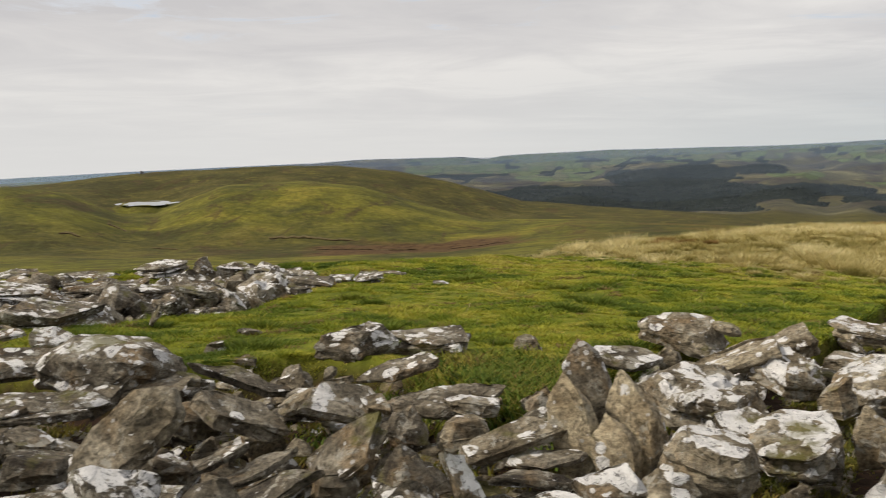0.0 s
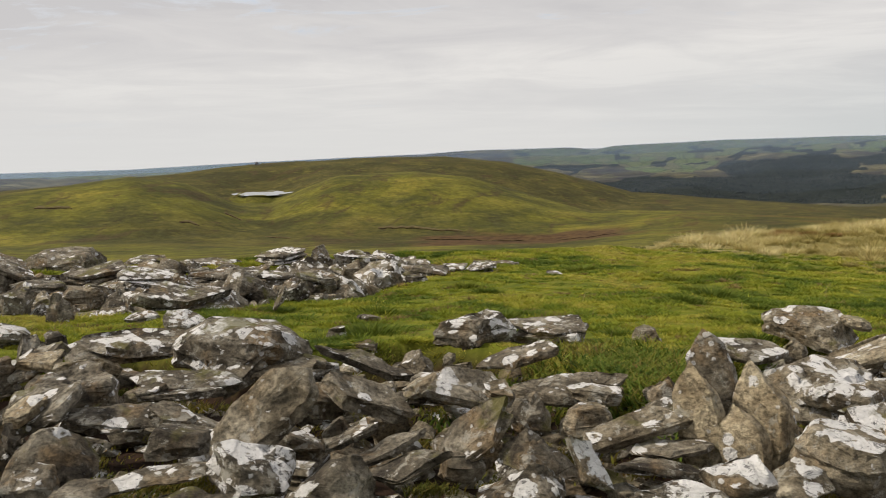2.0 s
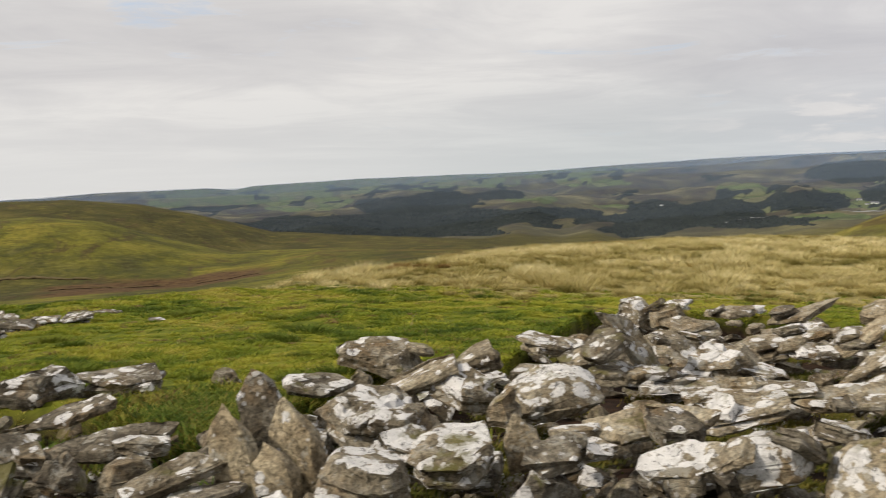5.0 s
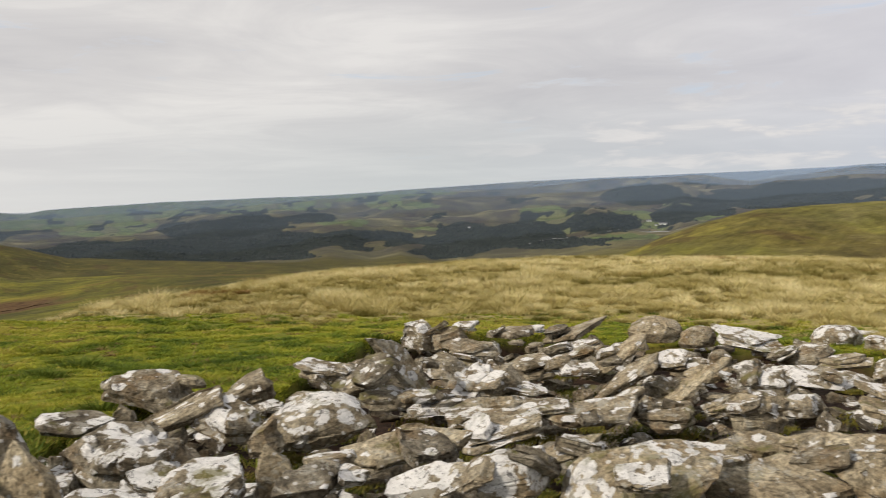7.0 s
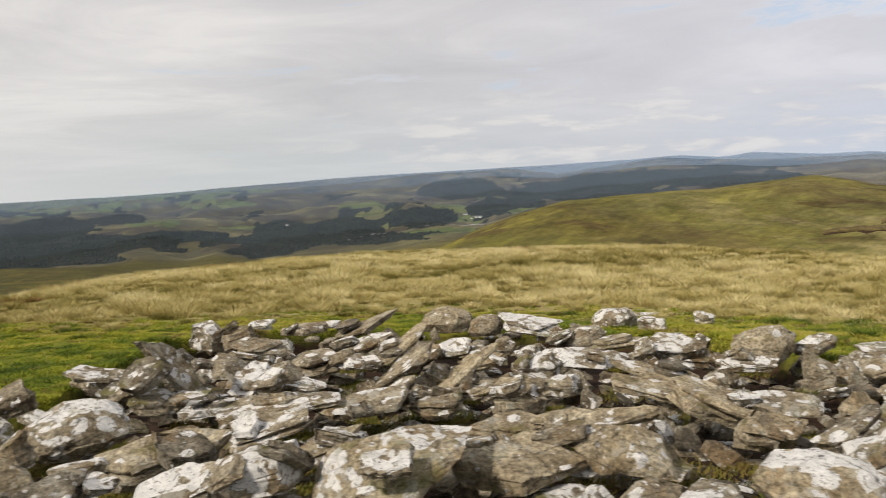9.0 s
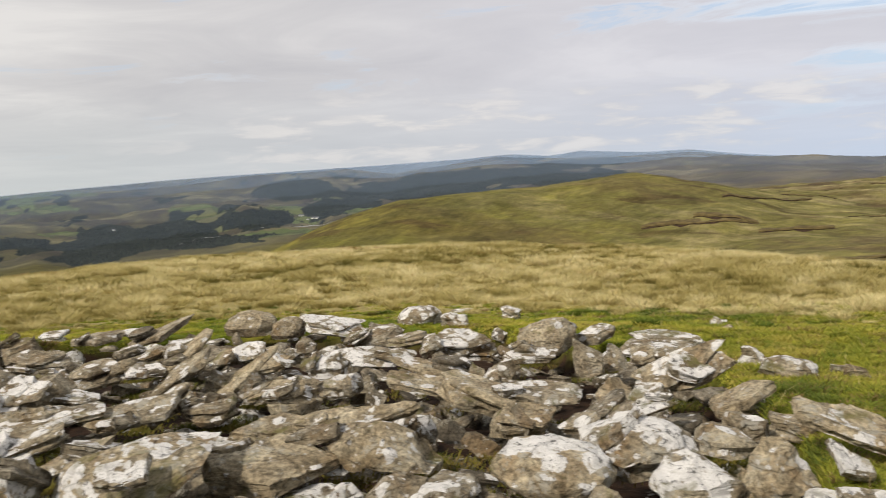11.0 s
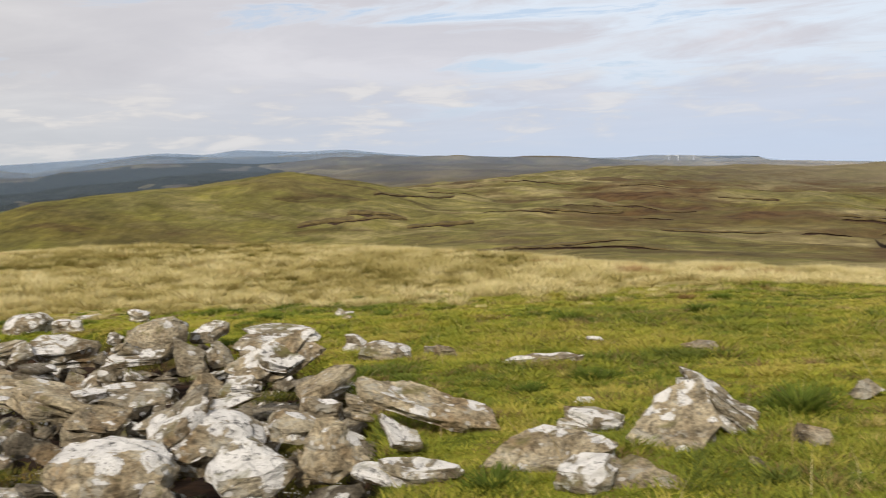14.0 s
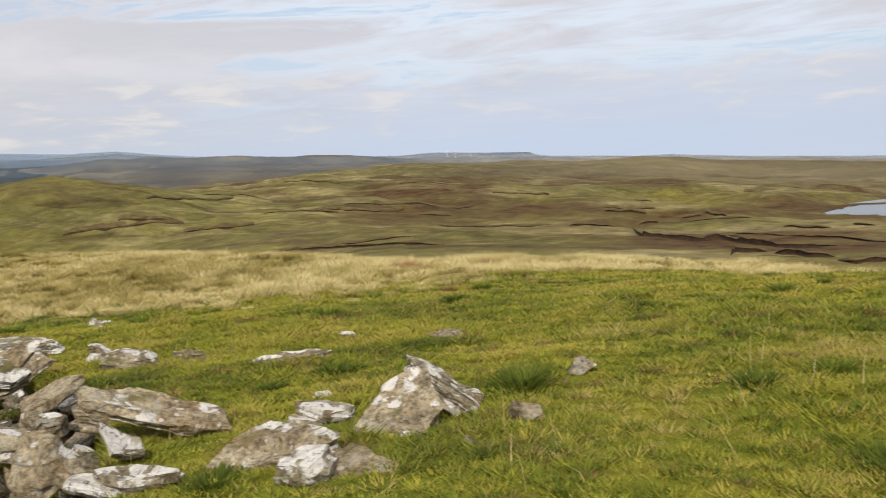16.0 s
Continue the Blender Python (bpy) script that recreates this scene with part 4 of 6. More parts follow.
def stone(form, x, y, z, width, depth, height, turn, lean, lichen, tan, tip=None):
    """A stone of the cairn; by bearing, sun and shade are painted in as more or less tan and lichen."""
    # right-hand stones lightened for front light, left-hand ones dulled for backlight
    front_lit = min(1.0, max(0.0, (math.degrees(math.atan2(x, y)) - 8) / 15))
    back_lit = min(1.0, max(0.0, (2 - math.degrees(math.atan2(x, y))) / 15))
    tan, lichen = min(1.0, tan + 0.48 * front_lit), min(0.70, (0.74 + 0.10 * front_lit) * lichen - 0.05 * back_lit)
    if tip is None:
        tip = 6 if form == "slab" else 0
    gap = z - 0.5 * height * math.cos(radians(max(abs(lean), abs(tip)))) - 0.5 * width * abs(math.sin(radians(lean))) - land_at(x, y) + 0.04
    if gap > 0 and CAIRN(np.array([x]), np.array([y]))[0] < 0.6 and abs(lean) < 30 and abs(tip) < 19:
        gap = min(gap, 0.2)
        height, z = height + gap, z - gap / 2
    lay(form, x, y, z, width, depth, height, turn, lean, tip, lichen, tan)


stone("block", -8.62, 15.44, -0.57, 1.58, 1.26, 0.38, 29, 4, 0.15, 0.1, 0)
stone("slab", -6.28, 12.11, -0.27, 0.88, 0.58, 0.14, 27, 10, 0.3, 0, 10)
stone("slab", -6.66, 11.32, -0.32, 0.73, 0.48, 0.14, 30, -3, 0.1, 0, 5)
stone("slab", -3.77, 8.90, -0.01, 1.04, 0.57, 0.13, 22, -4, 0.55, 0, 16)
stone("wedge", -3.65, 10.43, -0.09, 0.52, 0.42, 0.30, 19, 5, 0.4, 0, 0)
stone("slab", -4.40, 14.57, -0.33, 0.91, 0.60, 0.16, 16, 6, 0.7, 0, 8)
stone("wedge", -3.49, 12.90, -0.24, 0.63, 0.51, 0.29, 15, 0, 0.5, 0, 0)
stone("slab", -2.72, 13.16, -0.20, 0.87, 0.57, 0.17, 11, -6, 0.6, 0, 6)
stone("slab", -2.76, 10.36, -0.08, 0.51, 0.34, 0.17, 14, -10, 0.6, 0, 8)
stone("slab", -3.58, 11.50, -0.21, 0.57, 0.38, 0.12, 17, 0, 0.5, 0, 8)
stone("slab", -4.61, 12.63, -0.33, 1.16, 0.54, 0.06, 20, 0, 0.4, 0, 5)
stone("slab", -5.75, 15.11, -0.52, 1.11, 0.54, 0.06, 20, 0, 0.5, 0, 5)
stone("slab", -6.89, 15.02, -0.52, 0.78, 0.52, 0.18, 24, 0, 0.5, 0, 8)
stone("slab", -5.31, 11.67, -0.24, 0.83, 0.55, 0.09, 24, -8, 0.7, 0, 8)
stone("wedge", -4.92, 8.60, -0.07, 0.30, 0.24, 0.30, 29, 5, 0.2, 0, 0)
stone("block", -5.32, 9.90, -0.19, 0.44, 0.35, 0.20, 28, 0, 0.1, 0.3, 0)
stone("block", -5.89, 9.44, -0.14, 0.43, 0.35, 0.29, 31, -10, 0.4, 0, 0)
stone("slab", -2.72, 8.75, -0.02, 0.28, 0.13, 0.04, 17, 62, 0.8, 0, 20)
stone("slab", -2.76, 9.46, -0.06, 0.30, 0.20, 0.12, 16, 20, 0.7, 0, 10)
stone("slab", -2.17, 9.74, -0.06, 0.26, 0.17, 0.07, 12, -45, 0.8, 0, 10)
stone("slab", -1.75, 11.28, -0.19, 0.30, 0.20, 0.07, 8, 0, 0.6, 0, 8)
stone("slab", -3.24, 7.65, -0.01, 0.45, 0.30, 0.07, 22, -4, 0.9, 0, 14)
stone("slab", -3.91, 8.24, -0.10, 0.36, 0.24, 0.05, 25, 0, 0.6, 0, 8)
stone("slab", -2.99, 6.21, 0.09, 0.95, 0.41, 0.10, 25, -3, 0.4, 0.05, 16)
stone("slab", -3.40, 5.53, 0.13, 0.48, 0.31, 0.07, 31, 25, 0.55, 0, 14)
stone("block", -3.93, 6.76, -0.01, 0.20, 0.16, 0.14, 29, 0, 0.1, 0, 0)
stone("dome", -2.09, 5.87, 0.19, 0.93, 0.75, 0.32, 19, -8, 0.72, 0.1, 0)
stone("lens", -2.28, 5.25, 0.11, 0.73, 0.30, 0.06, 22, -4, 0.65, 0, 8)
stone("slab", -2.20, 5.03, 0.08, 0.49, 0.15, 0.04, 23, 0, 0.5, 0, 0)
stone("lens", -2.21, 4.39, 0.15, 0.69, 0.29, 0.06, 26, -6, 0.55, 0, 8)
stone("block", -2.87, 4.90, 0.12, 0.64, 0.51, 0.17, 29, 5, 0.25, 0, 4)
stone("slab", -2.59, 4.26, 0.20, 0.42, 0.27, 0.07, 30, 35, 0.45, 0, 15)
stone("slab", -2.91, 4.52, 0.13, 0.28, 0.16, 0.04, 32, 30, 0.2, 0, 8)
stone("wedge", -2.21, 3.59, 0.21, 0.43, 0.34, 0.23, 30, 8, 0.15, 0.05, 0)
stone("block", -2.18, 3.38, 0.16, 0.24, 0.19, 0.11, 31, 0, 0.55, 0, 0)
stone("slab", -1.34, 3.83, 0.33, 0.59, 0.28, 0.13, 18, 36, 0.14, 0.3, 46)
stone("slab", -1.82, 5.68, 0.08, 0.50, 0.30, 0.05, 17, 4, 0.3, 0.3, 6)
stone("slab", -1.03, 4.55, 0.22, 0.50, 0.29, 0.08, 12, -25, 0.15, 0.2, 14)
stone("slab", -1.21, 5.47, 0.18, 0.67, 0.29, 0.06, 12, -18, 0.2, 0, 10)
stone("block", -1.29, 3.51, 0.19, 0.38, 0.30, 0.17, 19, -3, 1, 0, 14)
stone("wedge", -0.91, 3.39, 0.23, 0.38, 0.31, 0.20, 13, -12, 0.4, 0.05, 0)
stone("lens", -1.71, 3.50, 0.17, 0.58, 0.18, 0.04, 25, 4, 0.5, 0.05, 6)
stone("block", -1.79, 4.00, 0.15, 0.35, 0.28, 0.12, 23, 4, 0.2, 0, 0)
stone("slab", -0.64, 3.56, 0.22, 0.41, 0.20, 0.05, 9, 22, 0.08, 0, 8)
stone("slab", -0.80, 3.82, 0.20, 0.39, 0.15, 0.04, 10, 20, 0.2, 0, 8)
stone("slab", -1.04, 4.06, 0.16, 0.32, 0.10, 0.04, 13, 18, 0.65, 0, 6)
stone("block", -1.20, 3.97, 0.15, 0.21, 0.16, 0.11, 15, 0, 0.5, 0, 0)
stone("block", -0.66, 7.05, 0.02, 0.66, 0.46, 0.34, 5, 7, 0.72, 0.05, 8)
stone("block", -0.75, 5.02, 0.14, 0.29, 0.23, 0.18, 8, 0, 0.3, 0, 0)
stone("block", -1.29, 4.64, 0.17, 0.30, 0.24, 0.17, 14, -15, 0.2, 0.1, 0)
stone("slab", -1.58, 5.93, 0.04, 0.19, 0.06, 0.04, 14, 0, 0.9, 0, 6)
stone("slab", -1.85, 7.45, -0.03, 0.17, 0.10, 0.04, 13, 0, 0.5, 0, 5)
stone("slab", -1.72, 8.16, -0.07, 0.22, 0.07, 0.04, 11, 0, 0.6, 0, 5)
stone("block", -1.95, 3.37, 0.15, 0.26, 0.21, 0.06, 29, 0, 0.1, 0, 0)
stone("block", -1.13, 4.29, 0.14, 0.15, 0.12, 0.08, 14, 20, 0.3, 0, 0)
stone("slab", -2.80, 5.41, 0.07, 0.40, 0.26, 0.09, 26, 0, 0.05, 0, 0)
stone("slab", -0.14, 7.14, 0.06, 0.73, 0.47, 0.08, 0, 3, 0.45, 0.05, 6)
stone("slab", -0.31, 5.86, 0.13, 0.56, 0.28, 0.05, 2, 15, 0.45, 0.05, 8)
stone("block", 0.65, 7.25, 0.01, 0.25, 0.20, 0.09, -6, 0, 0.25, 0.1, 0)
stone("slab", 1.22, 6.28, 0.09, 0.49, 0.32, 0.07, -12, -8, 0.5, 0, 10)
stone("spike", 1.56, 6.41, 0.07, 0.17, 0.08, 0.20, -14, 0, 0.5, 0.1, 0)
stone("block", 1.84, 7.15, 0.12, 0.72, 0.48, 0.14, -15, -14, 0.45, 0.15, 10)
stone("slab", 1.86, 5.91, 0.16, 0.61, 0.40, 0.11, -18, 20, 0.35, 0.35, 12)
stone("spike", 0.76, 5.01, 0.27, 0.27, 0.14, 0.50, -9, 12, 0.55, 0.1, 0)
stone("spike", 0.58, 4.17, 0.28, 0.26, 0.12, 0.49, -42, 13, 0.2, 1, 0)
stone("spike", 0.75, 4.01, 0.22, 0.23, 0.11, 0.31, -42, 11, 0.2, 1, 0)
stone("spike", 0.86, 4.20, 0.27, 0.29, 0.14, 0.51, -42, 2, 0.2, 1, 0)
stone("slab", 0.32, 4.19, 0.21, 0.53, 0.25, 0.07, -5, 16, 0.35, 0.35, 14)
stone("slab", 0.43, 4.06, 0.15, 0.39, 0.18, 0.04, -7, 6, 0.1, 0.1, 0)
stone("block", 0.50, 5.02, 0.13, 0.19, 0.15, 0.15, -6, 5, 0.12, 0.1, 0)
stone("slab", -0.07, 4.99, 0.16, 0.74, 0.29, 0.08, -0, 4, 0.25, 0.1, 16)
stone("block", 0.08, 4.50, 0.15, 0.27, 0.22, 0.14, -2, 6, 0.15, 0.45, 0)
stone("slab", -0.49, 4.77, 0.21, 0.52, 0.26, 0.10, 5, -12, 0.38, 0.05, 32)
stone("wedge", -0.18, 4.46, 0.21, 0.28, 0.22, 0.21, 1, -25, 0.1, 0.05, 0)
stone("slab", -0.40, 3.80, 0.27, 0.40, 0.22, 0.09, 5, 38, 0.45, 0.05, 38)
stone("slab", 0.07, 3.55, 0.24, 0.30, 0.13, 0.06, -2, -52, 1, 0, 45)
stone("wedge", -0.11, 3.75, 0.22, 0.36, 0.29, 0.17, 0, -18, 0.2, 0.05, 0)
stone("wedge", -0.19, 3.58, 0.18, 0.37, 0.29, 0.13, 2, 0, 0.42, 0, 0)
stone("block", 1.37, 4.97, 0.18, 0.68, 0.54, 0.25, -16, -6, 0.72, 0.05, 10)
stone("slab", 1.41, 4.39, 0.17, 0.34, 0.23, 0.11, -19, -8, 0.95, 0, 22)
stone("block", 1.10, 3.80, 0.21, 0.41, 0.33, 0.25, -17, -8, 0.5, 0.1, 0)
stone("block", 0.67, 3.68, 0.16, 0.30, 0.24, 0.11, -11, 4, 0.75, 0, 4)
stone("slab", 0.41, 3.54, 0.16, 0.35, 0.10, 0.04, -8, 4, 0.95, 0, 14)
stone("wedge", 0.87, 3.64, 0.19, 0.29, 0.23, 0.15, -14, 8, 0.45, 0.2, 0)
stone("block", -0.47, 3.76, 0.17, 0.19, 0.15, 0.14, 6, 0, 0.2, 0, 0)
stone("slab", 0.35, 3.81, 0.15, 0.35, 0.14, 0.04, -6, -4, 0.05, 0, 0)
stone("slab", 3.54, 6.12, 0.25, 0.76, 0.23, 0.08, -23, -52, 0.5, 0.05, 40)
stone("block", 5.25, 9.55, -0.10, 0.44, 0.35, 0.33, -25, 0, 0.6, 0, 0)
stone("block", 5.56, 9.31, -0.12, 0.40, 0.32, 0.25, -27, 4, 0.2, 0.1, 0)
stone("slab", 5.36, 8.50, -0.11, 0.66, 0.43, 0.11, -28, 0, 0.15, 0, 10)
stone("wedge", 4.38, 7.01, 0.03, 0.51, 0.40, 0.23, -26, -8, 0.4, 0, 0)
stone("slab", 3.34, 6.49, 0.05, 0.37, 0.25, 0.11, -21, -2, 0.9, 0, 20)
stone("slab", 3.41, 6.03, 0.06, 0.53, 0.35, 0.12, -23, -4, 0.35, 0, 4)
stone("slab", 6.86, 11.45, -0.35, 0.44, 0.29, 0.05, -27, 0, 0.8, 0, 6)
stone("slab", 6.62, 9.79, -0.22, 0.62, 0.41, 0.09, -30, 6, 0.2, 0, 6)
stone("slab", 7.46, 10.49, -0.33, 0.31, 0.20, 0.09, -32, 0, 0.9, 0, 8)
stone("slab", 6.80, 8.69, -0.11, 0.79, 0.50, 0.07, -34, 18, 0.12, 0.1, 6)
stone("slab", 5.80, 7.18, -0.02, 0.56, 0.37, 0.09, -34, 20, 0.45, 0, 10)
stone("slab", 5.72, 6.42, 0.06, 0.65, 0.37, 0.06, -36, 36, 0.1, 0.5, 6)
stone("slab", 5.04, 5.40, 0.13, 0.62, 0.31, 0.07, -37, 34, 0.35, 0.1, 12)
stone("slab", 5.39, 5.03, 0.12, 0.63, 0.35, 0.06, -41, 37, 0.05, 0.7, 6)
stone("slab", 6.18, 5.74, -0.01, 0.40, 0.19, 0.08, -42, 12, 0.03, 0.4, 40)
stone("slab", 5.38, 6.66, -0.04, 0.35, 0.23, 0.09, -34, -6, 0.8, 0, 14)
stone("slab", 4.49, 5.94, 0.01, 0.34, 0.23, 0.05, -31, -8, 0.85, 0, 10)
stone("block", 4.33, 6.14, 0.04, 0.51, 0.40, 0.20, -29, 4, 0.15, 0.1, 0)
stone("slab", 3.86, 5.15, 0.08, 0.84, 0.25, 0.05, -30, 8, 0.5, 0, 8)
stone("slab", 4.29, 4.85, 0.07, 0.70, 0.37, 0.07, -35, 3, 0.4, 0.1, 8)
stone("slab", 3.64, 5.61, 0.04, 0.60, 0.22, 0.05, -26, 2, 0.75, 0, 10)
stone("dome", 8.60, 9.39, -0.28, 0.69, 0.55, 0.31, -39, 0, 0.2, 0.35, 0)
stone("dome", 8.50, 8.48, -0.26, 0.44, 0.35, 0.24, -41, 0, 0.2, 0.2, 0)
stone("slab", 8.66, 7.84, -0.22, 0.87, 0.54, 0.10, -44, -6, 0.7, 0, 12)
stone("dome", 10.56, 8.20, -0.40, 0.66, 0.53, 0.26, -49, 0, 0.66, 0, 4)
stone("block", 10.51, 7.52, -0.39, 0.36, 0.29, 0.16, -51, -10, 0.8, 0, 0)
stone("lens", 6.91, 5.27, -0.04, 0.79, 0.48, 0.09, -48, -3, 0.72, 0, 10)
stone("slab", 8.16, 6.07, -0.17, 0.54, 0.36, 0.10, -49, 6, 0.3, 0.3, 4)
stone("block", 6.43, 5.34, -0.05, 0.37, 0.30, 0.18, -45, 0, 0.88, 0, 4)
stone("slab", 6.38, 4.05, 0.06, 0.76, 0.32, 0.06, -52, -15, 0.15, 1, 10)
stone("slab", 6.02, 3.73, 0.06, 0.65, 0.35, 0.06, -53, -14, 0.1, 1, 6)
stone("block", 5.19, 4.21, 0.09, 0.35, 0.28, 0.25, -45, -4, 0.2, 0.35, 0)
stone("block", 5.86, 4.50, 0.00, 0.36, 0.29, 0.15, -47, 0, 0.6, 0.1, 0)
stone("slab", 2.74, 4.40, 0.16, 0.78, 0.23, 0.07, -23, 9, 0.2, 0.3, 24)
stone("slab", 2.64, 3.70, 0.19, 0.56, 0.22, 0.07, -25, 14, 0.78, 0.05, 18)
stone("block", 2.95, 3.54, 0.20, 0.38, 0.30, 0.21, -30, 12, 0.88, 0.1, 4)
stone("slab", 3.50, 3.96, 0.14, 0.46, 0.21, 0.05, -33, 16, 0.15, 0.2, 10)
stone("wedge", 3.42, 3.21, 0.26, 0.85, 0.75, 0.23, -37, 18, 0.5, 0.35, 8)
stone("slab", 4.58, 3.65, 0.10, 0.56, 0.27, 0.07, -44, -3, 0.2, 0.35, 14)
stone("block", 4.08, 2.98, 0.14, 0.71, 0.57, 0.14, -45, 4, 0.25, 0.4, 8)
stone("slab", 4.77, 3.18, 0.16, 0.80, 0.26, 0.08, -49, 10, 0.15, 0.35, 20)
stone("wedge", 4.55, 2.68, 0.20, 0.66, 0.53, 0.22, -52, -14, 0.28, 0.45, 0)
stone("block", 4.40, 2.81, 0.11, 0.36, 0.29, 0.10, -50, 0, 0.92, 0, 6)
stone("slab", 7.65, 4.88, -0.02, 0.61, 0.40, 0.16, -53, -8, 0.55, 0.05, 18)
stone("block", 5.33, 5.26, 0.03, 0.29, 0.23, 0.16, -40, -15, 0.3, 0.1, 0)
stone("slab", 5.56, 4.90, 0.00, 0.38, 0.25, 0.09, -43, 4, 0.1, 0.1, 0)
stone("dome", 2.61, 5.44, 0.14, 0.64, 0.51, 0.26, -18, 4, 0.66, 0.05, 10)
stone("block", 2.11, 5.67, 0.14, 0.45, 0.36, 0.22, -13, -12, 0.65, 0.05, 4)
stone("slab", 3.39, 7.57, 0.01, 0.58, 0.39, 0.11, -18, -4, 0.5, 0.05, 8)
stone("spike", 1.97, 4.19, 0.20, 0.19, 0.10, 0.31, -15, 4, 0.5, 0.3, 0)
stone("slab", 2.24, 4.11, 0.15, 0.44, 0.24, 0.06, -19, 6, 0.85, 0, 14)
stone("block", 2.17, 5.09, 0.12, 0.22, 0.18, 0.18, -15, 8, 0.3, 0.05, 0)
stone("block", 2.47, 6.67, 0.08, 0.41, 0.33, 0.18, -14, 14, 0.3, 0.05, 0)
stone("dome", 8.60, 4.60, -0.07, 0.58, 0.46, 0.31, -53, 4, 0.2, 0.35, 0)
stone("slab", 9.13, 4.39, -0.14, 0.41, 0.27, 0.13, -56, 12, 0.75, 0, 10)
stone("block", 7.44, 3.34, 0.01, 0.26, 0.21, 0.24, -55, 6, 0, 0.02, 0)
stone("wedge", 7.80, 3.32, -0.01, 0.24, 0.19, 0.25, -57, 6, 0.5, 0, 0)
stone("slab", 9.35, 3.72, -0.14, 0.82, 0.39, 0.08, -60, -6, 0.62, 0.02, 12)
stone("slab", 6.80, 2.19, 0.17, 0.74, 0.27, 0.10, -61, 22, 0.5, 0.25, 30)
stone("block", 6.60, 2.30, 0.04, 0.29, 0.24, 0.14, -59, 0, 0.85, 0.05, 6)
stone("slab", 6.48, 1.61, 0.14, 0.46, 0.29, 0.07, -64, 24, 0.1, 0.4, 12)
stone("block", 8.77, 2.59, -0.11, 0.23, 0.19, 0.14, -65, 0, 0.75, 0, 4)
stone("dome", 8.29, 2.06, -0.04, 0.45, 0.36, 0.12, -67, -8, 0.5, 0.05, 0)
stone("slab", 8.60, 1.68, -0.10, 0.20, 0.06, 0.04, -71, 0, 0.4, 0, 6)
stone("wedge", 12.76, 4.88, -0.55, 0.22, 0.18, 0.12, -63, 0, 0.5, 0, 0)
stone("block", 11.52, 4.12, -0.41, 0.13, 0.11, 0.08, -64, 0, 0.2, 0.2, 0)
stone("slab", 7.94, 0.83, -0.02, 0.26, 0.08, 0.04, -76, 0, 0.7, 0, 8)
stone("slab", 13.57, 8.98, -0.78, 0.36, 0.24, 0.06, -51, 0, 0.9, 0, 8)
stone("plate", 5.90, 0.69, 0.22, 0.81, 0.24, 0.06, -71, -20, 0.42, 0.6, 12)
stone("slab", 5.39, 0.62, 0.20, 0.25, 0.16, 0.07, -70, -38, 0.85, 0, 20)
stone("slab", 6.25, 1.21, 0.09, 0.32, 0.19, 0.04, -67, -8, 0.1, 0.45, 6)
stone("block", 6.00, 1.37, 0.11, 0.29, 0.23, 0.14, -64, 4, 0.42, 0, 0)
stone("wedge", 5.09, 0.81, 0.22, 0.37, 0.30, 0.27, -66, 6, 0.2, 0.65, 0)
stone("dome", 5.27, 1.59, 0.17, 0.58, 0.46, 0.19, -58, -4, 0.66, 0.05, 14)
stone("block", 4.88, 1.06, 0.18, 0.41, 0.33, 0.15, -61, 6, 0.85, 0.05, 14)
stone("dome", 4.78, 1.77, 0.17, 0.61, 0.49, 0.18, -52, -4, 0.66, 0.5, 14)
stone("slab", 5.05, 0.42, 0.18, 0.46, 0.14, 0.04, -71, -8, 1, 0, 16)
stone("slab", 6.03, 2.11, 0.09, 0.61, 0.18, 0.04, -58, 9, 0.8, 0, 8)
stone("slab", 5.55, 2.14, 0.12, 0.27, 0.18, 0.06, -54, 22, 0.3, 0.1, 8)
stone("dome", 5.50, 2.52, 0.10, 0.35, 0.28, 0.17, -51, 0, 0.05, 0.25, 0)
stone("slab", 6.21, 2.87, 0.06, 0.52, 0.34, 0.07, -52, -4, 0.6, 0, 8)
stone("wedge", 6.56, 2.53, 0.05, 0.27, 0.22, 0.17, -57, 0, 0.12, 0.35, 0)
stone("slab", 7.87, 4.25, -0.10, 0.50, 0.33, 0.06, -52, 0, 0.5, 0, 8)
stone("block", 5.61, 1.29, 0.14, 0.31, 0.25, 0.13, -63, -8, 0.3, 0.2, 0)
stone("plate", 5.44, -0.09, 0.13, 0.62, 0.40, 0.16, -74, 8, 0.35, 0.4, 16)
stone("slab", 5.99, -0.16, 0.16, 0.37, 0.16, 0.07, -77, -8, 1, 0, 8)
stone("plate", 5.88, -0.57, 0.15, 0.38, 0.66, 0.08, -102, -6, 0.35, 0.5, 30)
stone("slab", 6.22, -0.74, 0.21, 0.54, 0.20, 0.10, -84, -40, 0.8, 0, 10)
stone("plate", 5.16, -0.58, 0.11, 0.48, 0.40, 0.11, -80, 6, 0.3, 0.3, 18)
stone("block", 5.11, -0.31, 0.17, 0.26, 0.21, 0.13, -76, 7, 0.95, 0, 4)
stone("slab", 6.40, -0.76, 0.15, 0.34, 0.11, 0.04, -81, -18, 0.55, 0, 8)
stone("block", 6.62, 0.04, 0.06, 0.12, 0.09, 0.05, -73, 0, 1, 0, 0)
stone("slab", 8.00, 0.71, -0.02, 0.62, 0.20, 0.05, -71, 2, 0.42, 0, 8)
stone("wedge", 6.95, -1.41, 0.13, 0.22, 0.17, 0.10, -89, 18, 0.3, 0, 0)
stone("slab", 5.93, -1.16, 0.16, 0.18, 0.12, 0.04, -86, -12, 0.4, 0, 10)
stone("block", 5.50, -0.96, 0.15, 0.10, 0.08, 0.05, -82, 0, 0.4, 0.1, 0)
